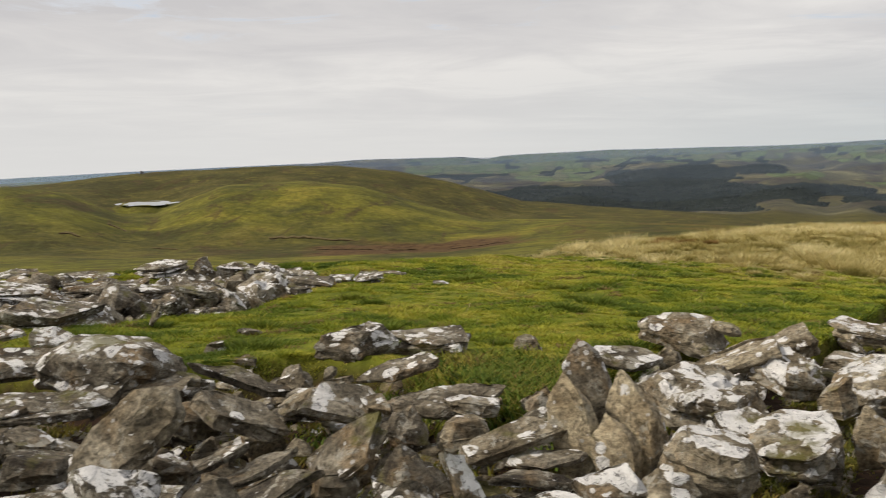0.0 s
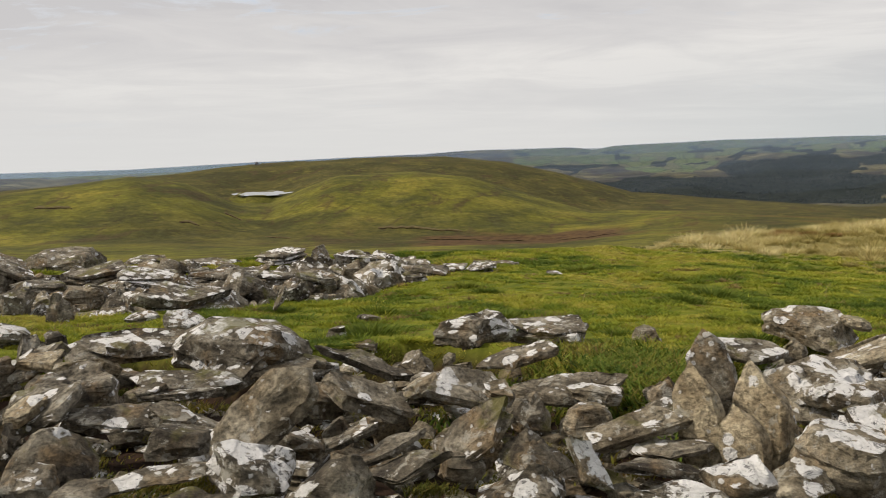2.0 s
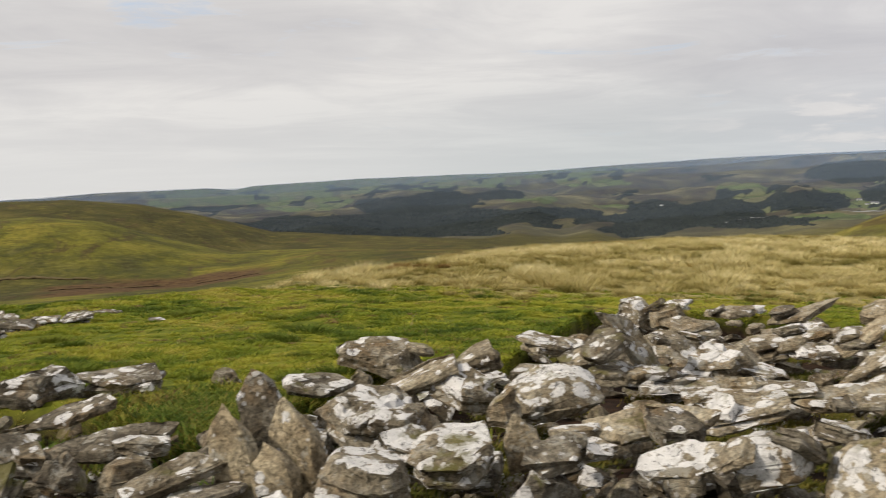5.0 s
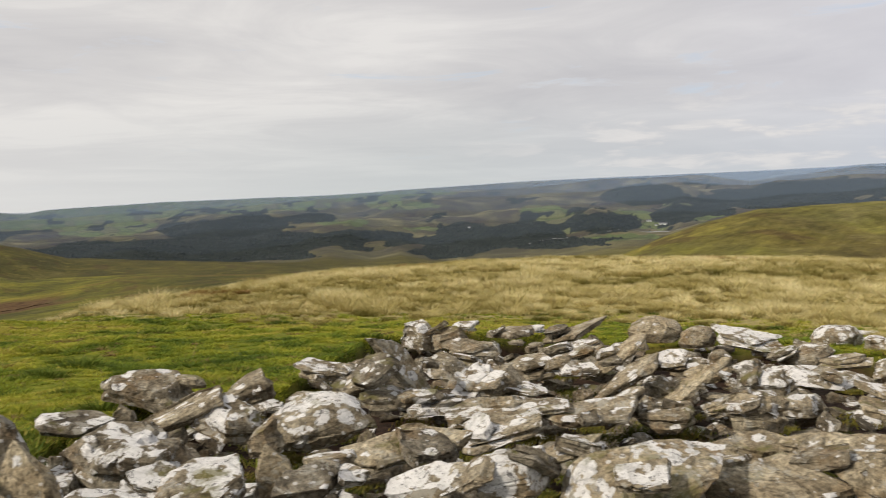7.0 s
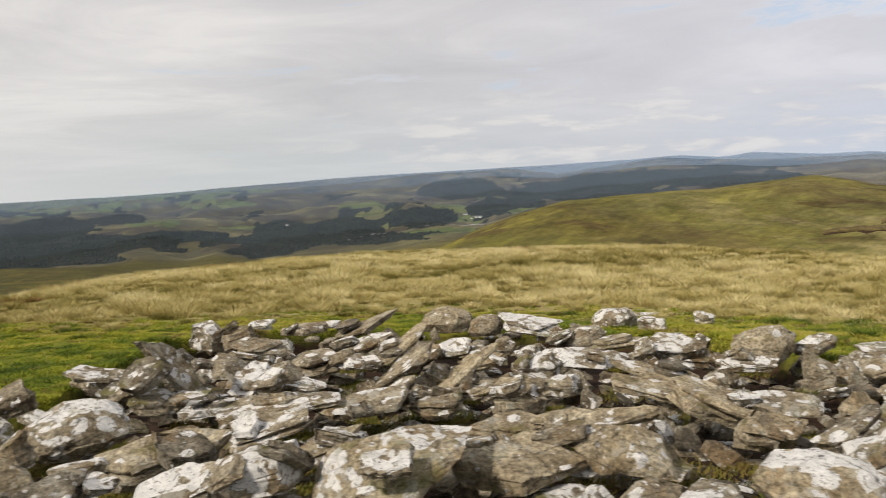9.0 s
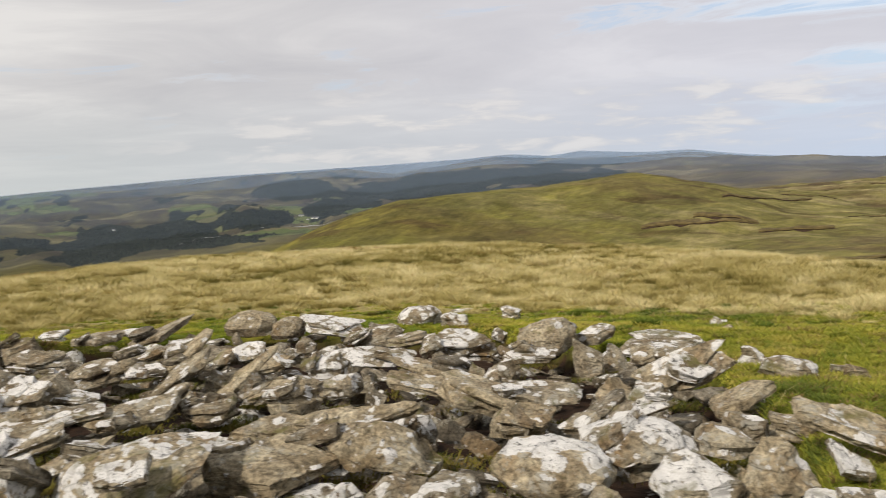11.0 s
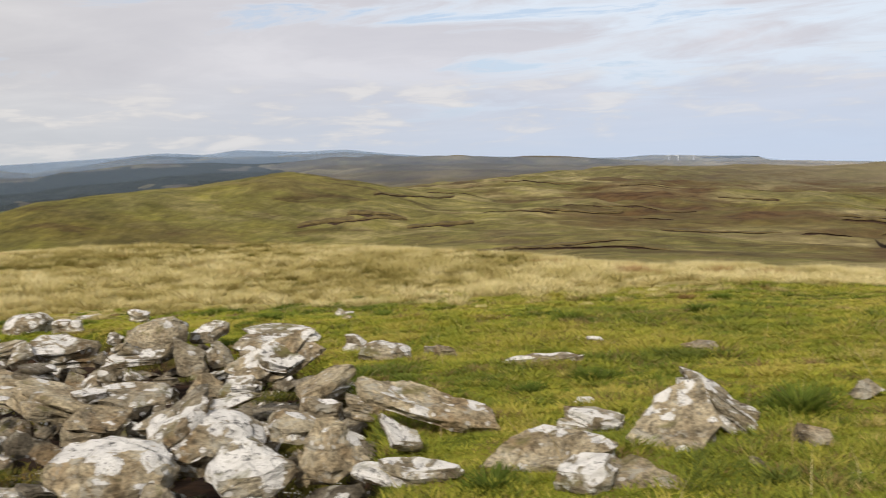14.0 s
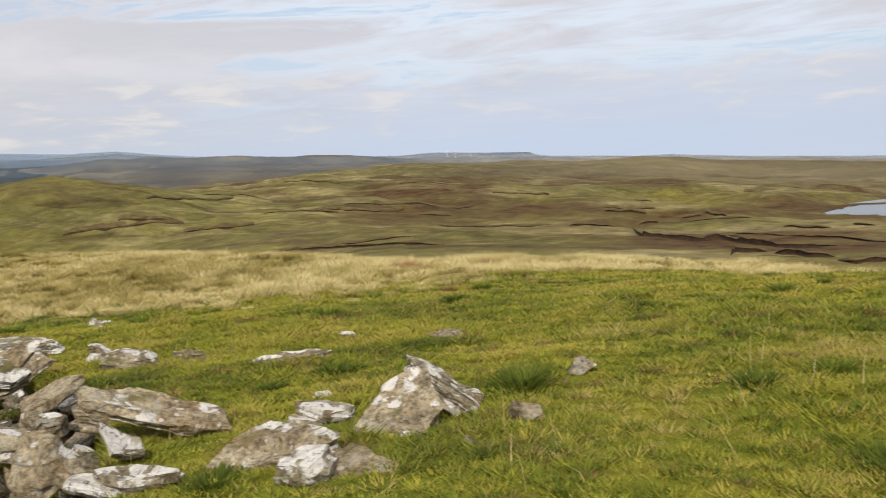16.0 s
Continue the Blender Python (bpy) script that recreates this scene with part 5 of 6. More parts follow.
stone("slab", 8.92, -0.31, -0.07, 0.30, 0.13, 0.04, -81, 0, 0.4, 0, 6)
stone("slab", 9.34, 0.60, -0.14, 0.14, 0.05, 0.04, -75, 0, 1, 0, 6)
stone("slab", 8.81, 1.83, -0.14, 0.22, 0.09, 0.04, -65, 0, 0.45, 0, 6)
stone("slab", 5.46, -1.36, 0.16, 0.11, 0.03, 0.04, -88, 0, 0.5, 0.1, 6)
stone("slab", -7.62, 11.97, -0.27, 0.83, 0.76, 0.38, 32, -20, 0.3, 0)
stone("slab", -1.80, 12.22, -0.25, 0.77, 0.50, 0.14, 8, -3, 0.2, 0)
stone("slab", -1.45, 13.07, -0.33, 0.36, 0.32, 0.12, 6, 0, 0.6, 0)
stone("slab", -1.08, 12.99, -0.31, 0.46, 0.41, 0.13, 4, 5, 0.7, 0)
stone("slab", -0.79, 14.41, -0.43, 0.54, 0.31, 0.09, 3, -3, 0.4, 0)
stone("slab", -0.02, 12.80, -0.35, 0.26, 0.19, 0.05, 0, -15, 0.8, 0)
stone("slab", -4.55, 7.06, -0.06, 0.41, 0.37, 0.15, 32, -15, 0.8, 0)
stone("slab", -4.00, 6.51, -0.04, 0.25, 0.22, 0.19, 31, 70, 0.4, 0)
stone("block", -3.58, 5.39, 0.07, 0.21, 0.20, 0.23, 32, 0, 0.1, 0)
stone("block", -2.54, 3.73, 0.14, 0.25, 0.24, 0.23, 32, 0, 0.2, 0)
stone("slab", -1.54, 3.34, 0.09, 0.40, 0.26, 0.08, 23, 5, 0.3, 0)
stone("slab", -1.51, 6.93, -0.06, 0.24, 0.22, 0.07, 11, 0, 0.5, 0)
stone("slab", 1.62, 4.21, 0.14, 0.49, 0.47, 0.17, -12, 7, 0.8, 0)
stone("slab", 5.20, 6.97, -0.07, 0.43, 0.42, 0.17, -32, 9, 0.4, 0)
stone("slab", 3.56, 4.70, 0.08, 0.56, 0.34, 0.10, -30, 14, 0.5, 0.1)
stone("slab", 4.70, 5.00, 0.05, 0.42, 0.32, 0.10, -37, 29, 0.3, 0)
stone("slab", 4.82, 4.66, 0.01, 0.38, 0.35, 0.10, -40, 4, 0.3, 0.1)
stone("slab", 6.84, 7.07, -0.19, 0.62, 0.44, 0.13, -40, 9, 0.4, 0)
stone("slab", 8.27, 6.67, -0.21, 0.61, 0.55, 0.16, -48, 9, 0.3, 0)
stone("slab", 8.60, 3.34, -0.18, 0.71, 0.64, 0.27, -60, -3, 0.5, 0)
stone("slab", 5.93, 3.18, 0.07, 0.65, 0.48, 0.14, -49, -21, 0.1, 0.9)
stone("slab", 4.33, 2.03, 0.09, 0.31, 0.30, 0.11, -47, -3, 0.8, 0)
stone("slab", 15.12, 11.43, -1.23, 0.61, 0.35, 0.10, -48, -3, 0.6, 0)
stone("slab", 13.73, 5.30, -0.80, 0.20, 0.19, 0.10, -64, -3, 0.5, 0)
stone("slab", 13.56, 6.73, -0.83, 0.36, 0.19, 0.05, -58, -3, 0.4, 0)
stone("slab", 16.17, 10.27, -1.26, 0.50, 0.25, 0.07, -53, -3, 0.7, 0)


def fill_stones(count, seed, az0, az1, r0, r1, small, large, label):
    """Smaller stones wedged into the gaps of the cairn."""
    rnd = random.Random(seed)
    made, tries = 0, 0
    heap = bmesh.new()
    while made < count and tries < 20000:
        tries += 1
        az, r = rnd.uniform(az0, az1), r0 + (r1 - r0) * rnd.random() ** 1.2
        x, y = r * math.sin(radians(az)), r * math.cos(radians(az))
        if not CAIRN(np.array([x]), np.array([y]))[0] > 0.5:
            continue
        size = rnd.uniform(small, large)
        if any((x - s[0]) ** 2 + (y - s[1]) ** 2 < (0.33 * s[3] + 0.22 * size) ** 2 for s in STONES):
            continue
        form = rnd.choice(("slab", "slab", "lens", "block", "wedge"))
        high = size * (rnd.uniform(0.22, 0.4) if form in ("slab", "lens") else rnd.uniform(0.45, 0.7))
        me = stone_mesh("filler", form, (size, size * rnd.uniform(0.6, 0.9), high), rnd.choice((0.0, 0.1, 0.25, 0.4, 0.55)), rnd.choice((0, 0, 0.2, 0.4)), 9000 + made, 0.05)
        me.transform(pose(x, y, land_at(x, y) - 0.13 + high * rnd.uniform(0.1, 0.5), rnd.uniform(-12, 28), rnd.uniform(-28, 28), rnd.uniform(-60, 60) - az))
        heap.from_mesh(me)
        bpy.data.meshes.remove(me)
        STONES.append((x, y, 0, size, size, high))
        made += 1
    me = bpy.data.meshes.new("small_stones")
    heap.to_mesh(me)
    heap.free()
    me.materials.append(ROCK)
    tagged(new("small_stones", me), label, "rubble", kind="stuff")


fill_stones(520, 5, -45, 90, 3.2, 14.0, 0.14, 0.40, "smaller grey-brown stones wedged in the gaps of the cairn")
fill_stones(300, 15, -45, -7, 9.2, 16.0, 0.25, 0.66, "tumbled grey stones of the bank behind the turf")


def loose_slabs(count, seed):
    """Thin slabs lying loose on the larger stones."""
    rnd = random.Random(seed)
    below = [q for q in STONES if q[2] != 0 and q[3] > 0.3]
    made, tries = 0, 0
    while made < count and tries < 20000:
        tries += 1
        s = rnd.choice(below)
        az, r = math.degrees(math.atan2(s[0], s[1])), math.hypot(s[0], s[1])
        if r < 4.4 or r > 12.5 or az > 76 or (az < 12 and rnd.random() < 0.55) or (3 < az < 16 and r < 5.2):
            continue
        a, k = rnd.uniform(0, 2 * math.pi), rnd.uniform(0.25, 0.6)
        x, y = s[0] + k * s[3] * math.cos(a), s[1] + k * s[4] * math.sin(a)
        if CAIRN(np.array([x]), np.array([y]))[0] < 0.5:
            continue
        size = rnd.uniform(0.18, 0.42)
        high = size * rnd.uniform(0.2, 0.34)
        out = rnd.uniform(8, 34)
        lay("slab", x, y, s[2] + s[5] * (0.42 - 0.5 * k) + 0.1 * high, size, size * rnd.uniform(0.55, 0.9), high, rnd.uniform(-40, 40), -out * math.cos(a), -out * math.sin(a),
            rnd.choice((0.15, 0.3, 0.45, 0.6, 0.75)), rnd.choice((0.1, 0.3, 0.5, 0.8)))
        made += 1


loose_slabs(80, 6)


def join_the_rest(keep):
    """The largest and nearest stones stay single; the small far ones become one heap."""
    singles = [o for o in bpy.data.objects if o.name.split(".")[0] == "stone"]
    singles.sort(key=lambda o: -max(o.dimensions) / math.hypot(o.location.x, o.location.y))
    heap = bmesh.new()
    for o in singles[keep:]:
        o.data.transform(o.matrix_world)
        heap.from_mesh(o.data)
        bpy.data.objects.remove(o)
    me = bpy.data.meshes.new("far_stones")
    heap.to_mesh(me)
    heap.free()
    me.materials.append(ROCK)
    tagged(new("far_stones", me), "smaller and more distant stones of the tumbled cairn", "rubble", kind="stuff")


join_the_rest(310)


def rubble_bed():
    """Chips and small broken slabs under the others, too many to count."""
    rnd = random.Random(8)
    verts, faces, coat = [], [], []
    for _ in range(5000):
        az, r = rnd.uniform(-46, 90), 3.0 + 12.0 * rnd.random() ** 1.4
        x, y = r * math.sin(radians(az)), r * math.cos(radians(az))
        if CAIRN(np.array([x]), np.array([y]))[0] < 0.85:
            continue
        s = rnd.uniform(0.06, 0.2)
        m = pose(x, y, float(land_xy(np.array([x]), np.array([y]))[0]) - 0.38 + s * rnd.uniform(0.0, 0.45), rnd.uniform(-40, 40), rnd.uniform(-40, 40), rnd.uniform(0, 360))
        k = len(verts)
        thick = rnd.uniform(0.12, 0.3)
        for sz, c in ((-thick, 0.9), (thick * 0.4, 1.0), (thick, 0.68)):
            for i in range(6):
                a = 2 * math.pi * (i + rnd.uniform(-0.35, 0.35)) / 6
                verts.append(m @ Vector((s * c * math.cos(a) * rnd.uniform(0.75, 1.15), s * c * math.sin(a) * 0.75, s * sz * rnd.uniform(0.7, 1.2))))
        faces += [[k + i for i in (5, 4, 3, 2, 1, 0)], [k + 12 + i for i in range(6)]]
        faces += [[k + j + i, k + j + (i + 1) % 6, k + j + 6 + (i + 1) % 6, k + j + 6 + i] for j in (0, 6) for i in range(6)]
        coat += [rnd.choice((0.0, 0.0, 0.1, 0.3, 0.5))] * 18
    me = bpy.data.meshes.new("rubble")
    me.from_pydata(verts, [], faces)
    for key, values in (("lichen", coat), ("tan", [0.15] * len(verts))):
        layer = me.attributes.new(key, "FLOAT", "POINT")
        layer.data.foreach_set("value", values)
    me.materials.append(ROCK)
    tagged(new("rubble", me), "small broken chips of grey schist between the larger stones", "rubble", kind="stuff")


rubble_bed()

# ---- grass ----


def blades(name, label, place, count, seed, blown=0.35, simple=False, sunk=0.34):
    """A mesh of single leaning blades. place(rnd, n) gives x, y, height, width, colour for n blades, or fewer."""
    rnd = np.random.RandomState(seed)
    x, y, high, wide, colour, *away = place(rnd, count)
    n = len(x)
    zero = land_xy(x, y) - sunk * CAIRN(x, y) - 0.01
    face = rnd.rand(n) * 2 * np.pi
    wind = np.radians(-25) + 2.0 * fbm(x * 0.25, y * 0.25, 99, 2) + rnd.randn(n) * (1.4 - 0.6 * blown)
    if away:
        wind = away[0] + rnd.randn(n) * 0.35
    bend = high * (blown + 1.2 * rnd.rand(n))
    dx, dy = np.cos(face) * wide / 2, np.sin(face) * wide / 2
    bx, by = np.cos(wind) * bend, np.sin(wind) * bend
    v = np.zeros((n, 5, 3), np.float32)
    v[:, 0] = np.stack([x - dx, y - dy, zero], 1)
    v[:, 1] = np.stack([x + dx, y + dy, zero], 1)
    v[:, 2] = np.stack([x + dx * 0.75 + bx * 0.3, y + dy * 0.75 + by * 0.3, zero + high * 0.6], 1)
    v[:, 3] = np.stack([x - dx * 0.75 + bx * 0.3, y - dy * 0.75 + by * 0.3, zero + high * 0.6], 1)
    v[:, 4] = np.stack([x + bx, y + by, zero + high], 1)
    me = bpy.data.meshes.new(name)
    if simple:
        v = v[:, [0, 1, 4]]
    m = v.shape[1]
    me.vertices.add(n * m)
    me.vertices.foreach_set("co", v.ravel())
    k = np.arange(n)[:, None] * m
    loops = np.arange(n * 3) if simple else np.concatenate([k + [0, 1, 2, 3], k + [3, 2, 4]], 1).ravel()
    start = np.arange(n) * 3 if simple else (np.arange(n)[:, None] * 7 + [0, 4]).ravel()
    me.loops.add(len(loops))
    me.loops.foreach_set("vertex_index", loops.astype(np.int32))
    me.polygons.add(len(start))
    me.polygons.foreach_set("loop_start", start.astype(np.int32))
    me.update(calc_edges=True)
    me.validate()
    layer = me.color_attributes.new("blade", "FLOAT_COLOR", "POINT")
    data = np.ones((n, m, 4), np.float32)
    data[:, :, :3] = colour[:, None, :]
    layer.data.foreach_set("color", data.ravel())
    me.materials.append(GRASS)
    return tagged(new(name, me), label, "grass", kind="stuff")


def sector(rnd, n, r0, r1, power):
    az = rnd.uniform(-38, 128, n)
    r = (r0 ** power + rnd.rand(n) * (r1 ** power - r0 ** power)) ** (1 / power)
    return az, r, np.sin(np.radians(az)) * r, np.cos(np.radians(az)) * r


def tints(rnd, n, stops, key):
    """Colours along a row of stops by key (0 to 1), each blade a little off."""
    at = np.linspace(0, 1, len(stops))
    key = np.clip(key, 0, 1)
    c = np.stack([np.interp(key, at, [s[i] for s in stops]) for i in range(3)], 1)
    return c * (0.80 + 0.40 * rnd.rand(n, 1)) * (0.95 + 0.10 * rnd.rand(n, 3))


GREENS = ((0.075, 0.115, 0.018), (0.15, 0.20, 0.024), (0.255, 0.28, 0.030), (0.33, 0.325, 0.040), (0.39, 0.34, 0.075))
STRAWS = ((0.15, 0.135, 0.032), (0.30, 0.25, 0.080), (0.49, 0.415, 0.175), (0.68, 0.60, 0.33))


def turf(rnd, n):
    """Cropped hill grass and moss in small rounded tufts, longer and yellower on the sheltered side."""
    hubs = 64000
    az = rnd.uniform(-38, 130, hubs)
    te = turf_end(az)
    r = 3.2 + rnd.rand(hubs) ** 0.85 * (te + 3.5 - 3.2)
    hx, hy = np.sin(np.radians(az)) * r, np.cos(np.radians(az)) * r
    keep = (rnd.rand(hubs) < np.clip((te + 2.5 - r) / 5 + 0.1, 0, 1)) & (CAIRN(hx, hy) < 0.45)
    az, r, hx, hy = az[keep], r[keep], hx[keep], hy[keep]
    m = len(hx)
    clump = 0.7 * fbm(hx * 0.55, hy * 0.55, 51) + 0.9 * fbm(hx * 2.3, hy * 2.3, 57)
    shelter = np.clip((az - 55) / 30, 0, 1)
    size = (0.05 + 0.06 * rnd.rand(m)) * (1 + 0.5 * np.clip(clump, -0.5, 0.8)) * (0.75 + 0.035 * r) * (1 + 0.25 * shelter)
    tone = 0.51 + 0.55 * fbm(hx * 0.35, hy * 0.35, 61) + 0.75 * fbm(hx * 1.1, hy * 1.1, 67, 3) - 0.12 * np.clip(clump, 0, 1) + 0.55 * fbm(hx * 4.2, hy * 4.2, 69, 3) + (0.13 + 0.13 * shelter) * rnd.randn(m) + 0.05 * shelter
    dead = rnd.rand(m) < 0.02 + 0.05 * shelter + 1.3 * np.clip(fbm(hx * 2.6, hy * 2.6, 63, 3) - 0.22, 0, 1)
    pick = rnd.randint(0, m, n)
    around, out = rnd.rand(n) * 2 * np.pi, np.abs(rnd.randn(n)) * 0.62
    x, y = hx[pick] + np.cos(around) * out * size[pick], hy[pick] + np.sin(around) * out * size[pick]
    high = size[pick] * (0.40 - 0.14 * np.clip(out, 0, 1.5)) * (0.6 + 0.6 * rnd.rand(n)) * (1 + 0.4 * np.clip(clump[pick], -0.4, 0.8))
    c = tints(rnd, n, GREENS, tone[pick] - 0.10 * (out - 0.5) + 0.05 * rnd.randn(n))
    side = (0.16 * shelter[pick])[:, None]
    c = c * (1 - side) + np.array((0.27, 0.225, 0.065)) * side
    brown = dead[pick]
    c[brown] = np.array((0.20, 0.14, 0.06)) * (0.6 + 0.8 * rnd.rand(int(brown.sum()), 1))
    good = CAIRN(x, y) < 0.5
    return tuple(v[good] for v in (x, y, high, 0.005 + 0.0013 * np.hypot(x, y), c, around))


def near_turf(rnd, n):
    az, r = rnd.uniform(-180, 180, n), 3.6 * rnd.rand(n) ** 0.5
    x, y = np.sin(np.radians(az)) * r, np.cos(np.radians(az)) * r
    keep = CAIRN(x, y) < 0.3
    key = 0.44 + 0.6 * fbm(x * 1.5, y * 1.5, 67, 3) + 0.85 * fbm(x * 4.2, y * 4.2, 69, 3)
    return x[keep], y[keep], (0.018 + 0.028 * rnd.rand(n))[keep], np.full(n, 0.011)[keep], tints(rnd, n, GREENS, key)[keep]


def straw(rnd, n):
    """Tussocks: each a fountain of blades round its own crown, pale at the top of the slope, greener in between."""
    hubs = 17000
    az, r, hx, hy = sector(rnd, hubs, 14.0, 66.0, 1.5)
    te = turf_end(az)
    field = fbm(hx * 0.12, hy * 0.12, 81)
    patch = fbm(hx * 0.45, hy * 0.45, 77, 3)
    inside = np.clip((r - te) / 6 + 0.35, 0, 1) * np.clip(azs_open(az), 0, 1) * (r < edge_r(az) * 1.25)
    ok = rnd.rand(hubs) < inside
    az, r, hx, hy, te, field, patch = (v[ok] for v in (az, r, hx, hy, te, field, patch))
    m = len(hx)
    size = (0.13 + 0.20 * rnd.rand(m)) * (1 + 0.6 * np.clip(patch, -0.5, 0.6)) * np.clip(0.55 + (r - te) / 10, 0.5, 1)
    tone = 0.60 + 0.65 * field + 0.40 * patch + 0.20 * rnd.randn(m)
    tone += 0.15 * np.clip((az - 60) / 25, 0, 1) + 0.14 * np.clip((45 - az) / 15, 0, 1) - 0.25 * np.clip(1 - (r - te) / 5, 0, 1)
    rust = fbm(hx * 0.3, hy * 0.3, 83, 3) > 0.42
    pick = rnd.randint(0, m, int(n * 0.8))
    k = len(pick)
    around = rnd.rand(k) * 2 * np.pi
    out = np.abs(rnd.randn(k)) * 0.6
    x = hx[pick] + np.cos(around) * out * size[pick]
    y = hy[pick] + np.sin(around) * out * size[pick]
    high = size[pick] * (0.9 - 0.35 * np.clip(out, 0, 1.5)) * (0.7 + 0.5 * rnd.rand(k))
    c = tints(rnd, k, STRAWS, tone[pick] - 0.22 * (out - 0.45) + 0.08 * rnd.randn(k))
    c[rust[pick]] *= np.array((0.62, 0.46, 0.42))
    # thin low grass between the crowns
    j = n - k
    az2, r2, x2, y2 = sector(rnd, j, 14.0, 66.0, 1.2)
    in2 = (rnd.rand(j) < np.clip((r2 - turf_end(az2)) / 6 + 0.35, 0, 1) * np.clip(azs_open(az2), 0, 1)) & (r2 < edge_r(az2) * 1.25)
    x2, y2, j = x2[in2], y2[in2], int(in2.sum())
    c2 = tints(rnd, j, STRAWS, 0.46 + 0.5 * fbm(x2 * 0.12, y2 * 0.12, 81) + 0.1 * rnd.randn(j))
    x, y = np.concatenate([x, x2]), np.concatenate([y, y2])
    high = np.concatenate([high, 0.05 + 0.06 * rnd.rand(j)])
    return x, y, high, 0.006 + 0.0005 * np.hypot(x, y), np.concatenate([c, c2]), np.concatenate([around, rnd.rand(j) * 6.28])


def azs_open(az):
    return (az - 2) / 12


blades("turf_grass", "short bright green hill turf with yellowing patches", turf, 1900000, 21, 0.6, True)
blades("turf_grass", "short bright green hill turf on the trodden hilltop", near_turf, 80000, 25, 0.5, True)
blades("moor_grass", "long straw-coloured moor grass in wind-blown tussocks", straw, 1700000, 22, 0.35, True)


def moss(rnd, n):
    """Low cushions in the gaps of the cairn and along its grassy rim."""
    hubs = 420
    az, r = rnd.uniform(-40, 92, hubs), 3.6 + 9.5 * rnd.rand(hubs)
    hx, hy = np.sin(np.radians(az)) * r, np.cos(np.radians(az)) * r
    ok = CAIRN(hx, hy) > 0.3
    hx, hy = hx[ok], hy[ok]
    pick = rnd.randint(0, len(hx), n)
    spread = 0.04 + 0.10 * rnd.rand(len(hx))
    x, y = hx[pick] + rnd.randn(n) * spread[pick], hy[pick] + rnd.randn(n) * spread[pick]
    high = 0.012 + 0.026 * rnd.rand(n)
    tone = rnd.rand(len(hx))
    c = tints(rnd, n, ((0.035, 0.050, 0.010), (0.085, 0.095, 0.016), (0.17, 0.15, 0.028), (0.20, 0.13, 0.045)), 0.25 + 0.5 * tone[pick] + 0.15 * rnd.randn(n))
    return x, y, high, np.full(n, 0.010), c


blades("moss", "dark and yellow-green moss cushions between the stones", moss, 80000, 23, sunk=0.14)


def long_grass(rnd, n):
    """Longer, mixed green and yellowing grass in loose tufts on the sheltered side of the hill."""
    hubs = 9000
    az, r = rnd.uniform(66, 128, hubs), 3.4 + 15 * rnd.rand(hubs) ** 0.8
    hx, hy = np.sin(np.radians(az)) * r, np.cos(np.radians(az)) * r
    ok = (CAIRN(hx, hy) < 0.1) & (rnd.rand(hubs) < np.clip((az - 64) / 22, 0, 1)) & (fbm(hx * 0.7, hy * 0.7, 87, 3) > -0.12)
    hx, hy = hx[ok], hy[ok]
    m = len(hx)
    size = (0.035 + 0.05 * rnd.rand(m)) * (1 + 0.7 * np.clip(fbm(hx * 0.5, hy * 0.5, 89, 3), -0.4, 0.6))
    tone = 0.45 + 0.8 * fbm(hx * 1.3, hy * 1.3, 91, 3) + 0.26 * rnd.randn(m)
    pick = rnd.randint(0, m, n)
    around, out = rnd.rand(n) * 2 * np.pi, np.abs(rnd.randn(n)) * 0.7
    x, y = hx[pick] + np.cos(around) * out * size[pick], hy[pick] + np.sin(around) * out * size[pick]
    high = size[pick] * (0.85 - 0.3 * np.clip(out, 0, 1.5)) * (0.6 + 0.6 * rnd.rand(n))
    c = tints(rnd, n, ((0.10, 0.14, 0.02), (0.19, 0.22, 0.03), (0.30, 0.28, 0.05), (0.40, 0.33, 0.12)), tone[pick] + 0.1 * rnd.randn(n))
    return x, y, high, 0.004 + 0.0008 * np.hypot(x, y), c, around


def hollow_plants(rnd, n):
    """Leafy green growth, taller and darker than the turf, in the grassy hollow of the cairn."""
    hubs = 260
    hx, hy = 0.55 + 0.42 * rnd.randn(hubs), 5.75 + 0.55 * rnd.randn(hubs)
    pick = rnd.randint(0, hubs, n)
    around = rnd.rand(n) * 2 * np.pi
    x, y = hx[pick] + 0.08 * rnd.randn(n), hy[pick] + 0.08 * rnd.randn(n)
    tone = rnd.rand(hubs)[pick]
    c = tints(rnd, n, ((0.04, 0.075, 0.012), (0.09, 0.14, 0.02), (0.19, 0.21, 0.03), (0.20, 0.13, 0.05)), 0.1 + 0.75 * tone + 0.1 * rnd.randn(n))
    return x, y, 0.03 + 0.06 * rnd.rand(n), np.full(n, 0.014), c, around


def bents(rnd, n):
    """Thin pale seed stalks standing out of the turf."""
    az, r, x, y = sector(rnd, n, 4.0, 16.0, 1.2)
    keep = (CAIRN(x, y) < 0.3) & (rnd.rand(n) < np.clip((az + 20) / 110, 0.12, 1))
    c = tints(rnd, n, ((0.30, 0.22, 0.09), (0.52, 0.44, 0.24)), rnd.rand(n))
    return x[keep], y[keep], (0.10 + 0.13 * rnd.rand(n))[keep], np.full(n, 0.004)[keep], c[keep]


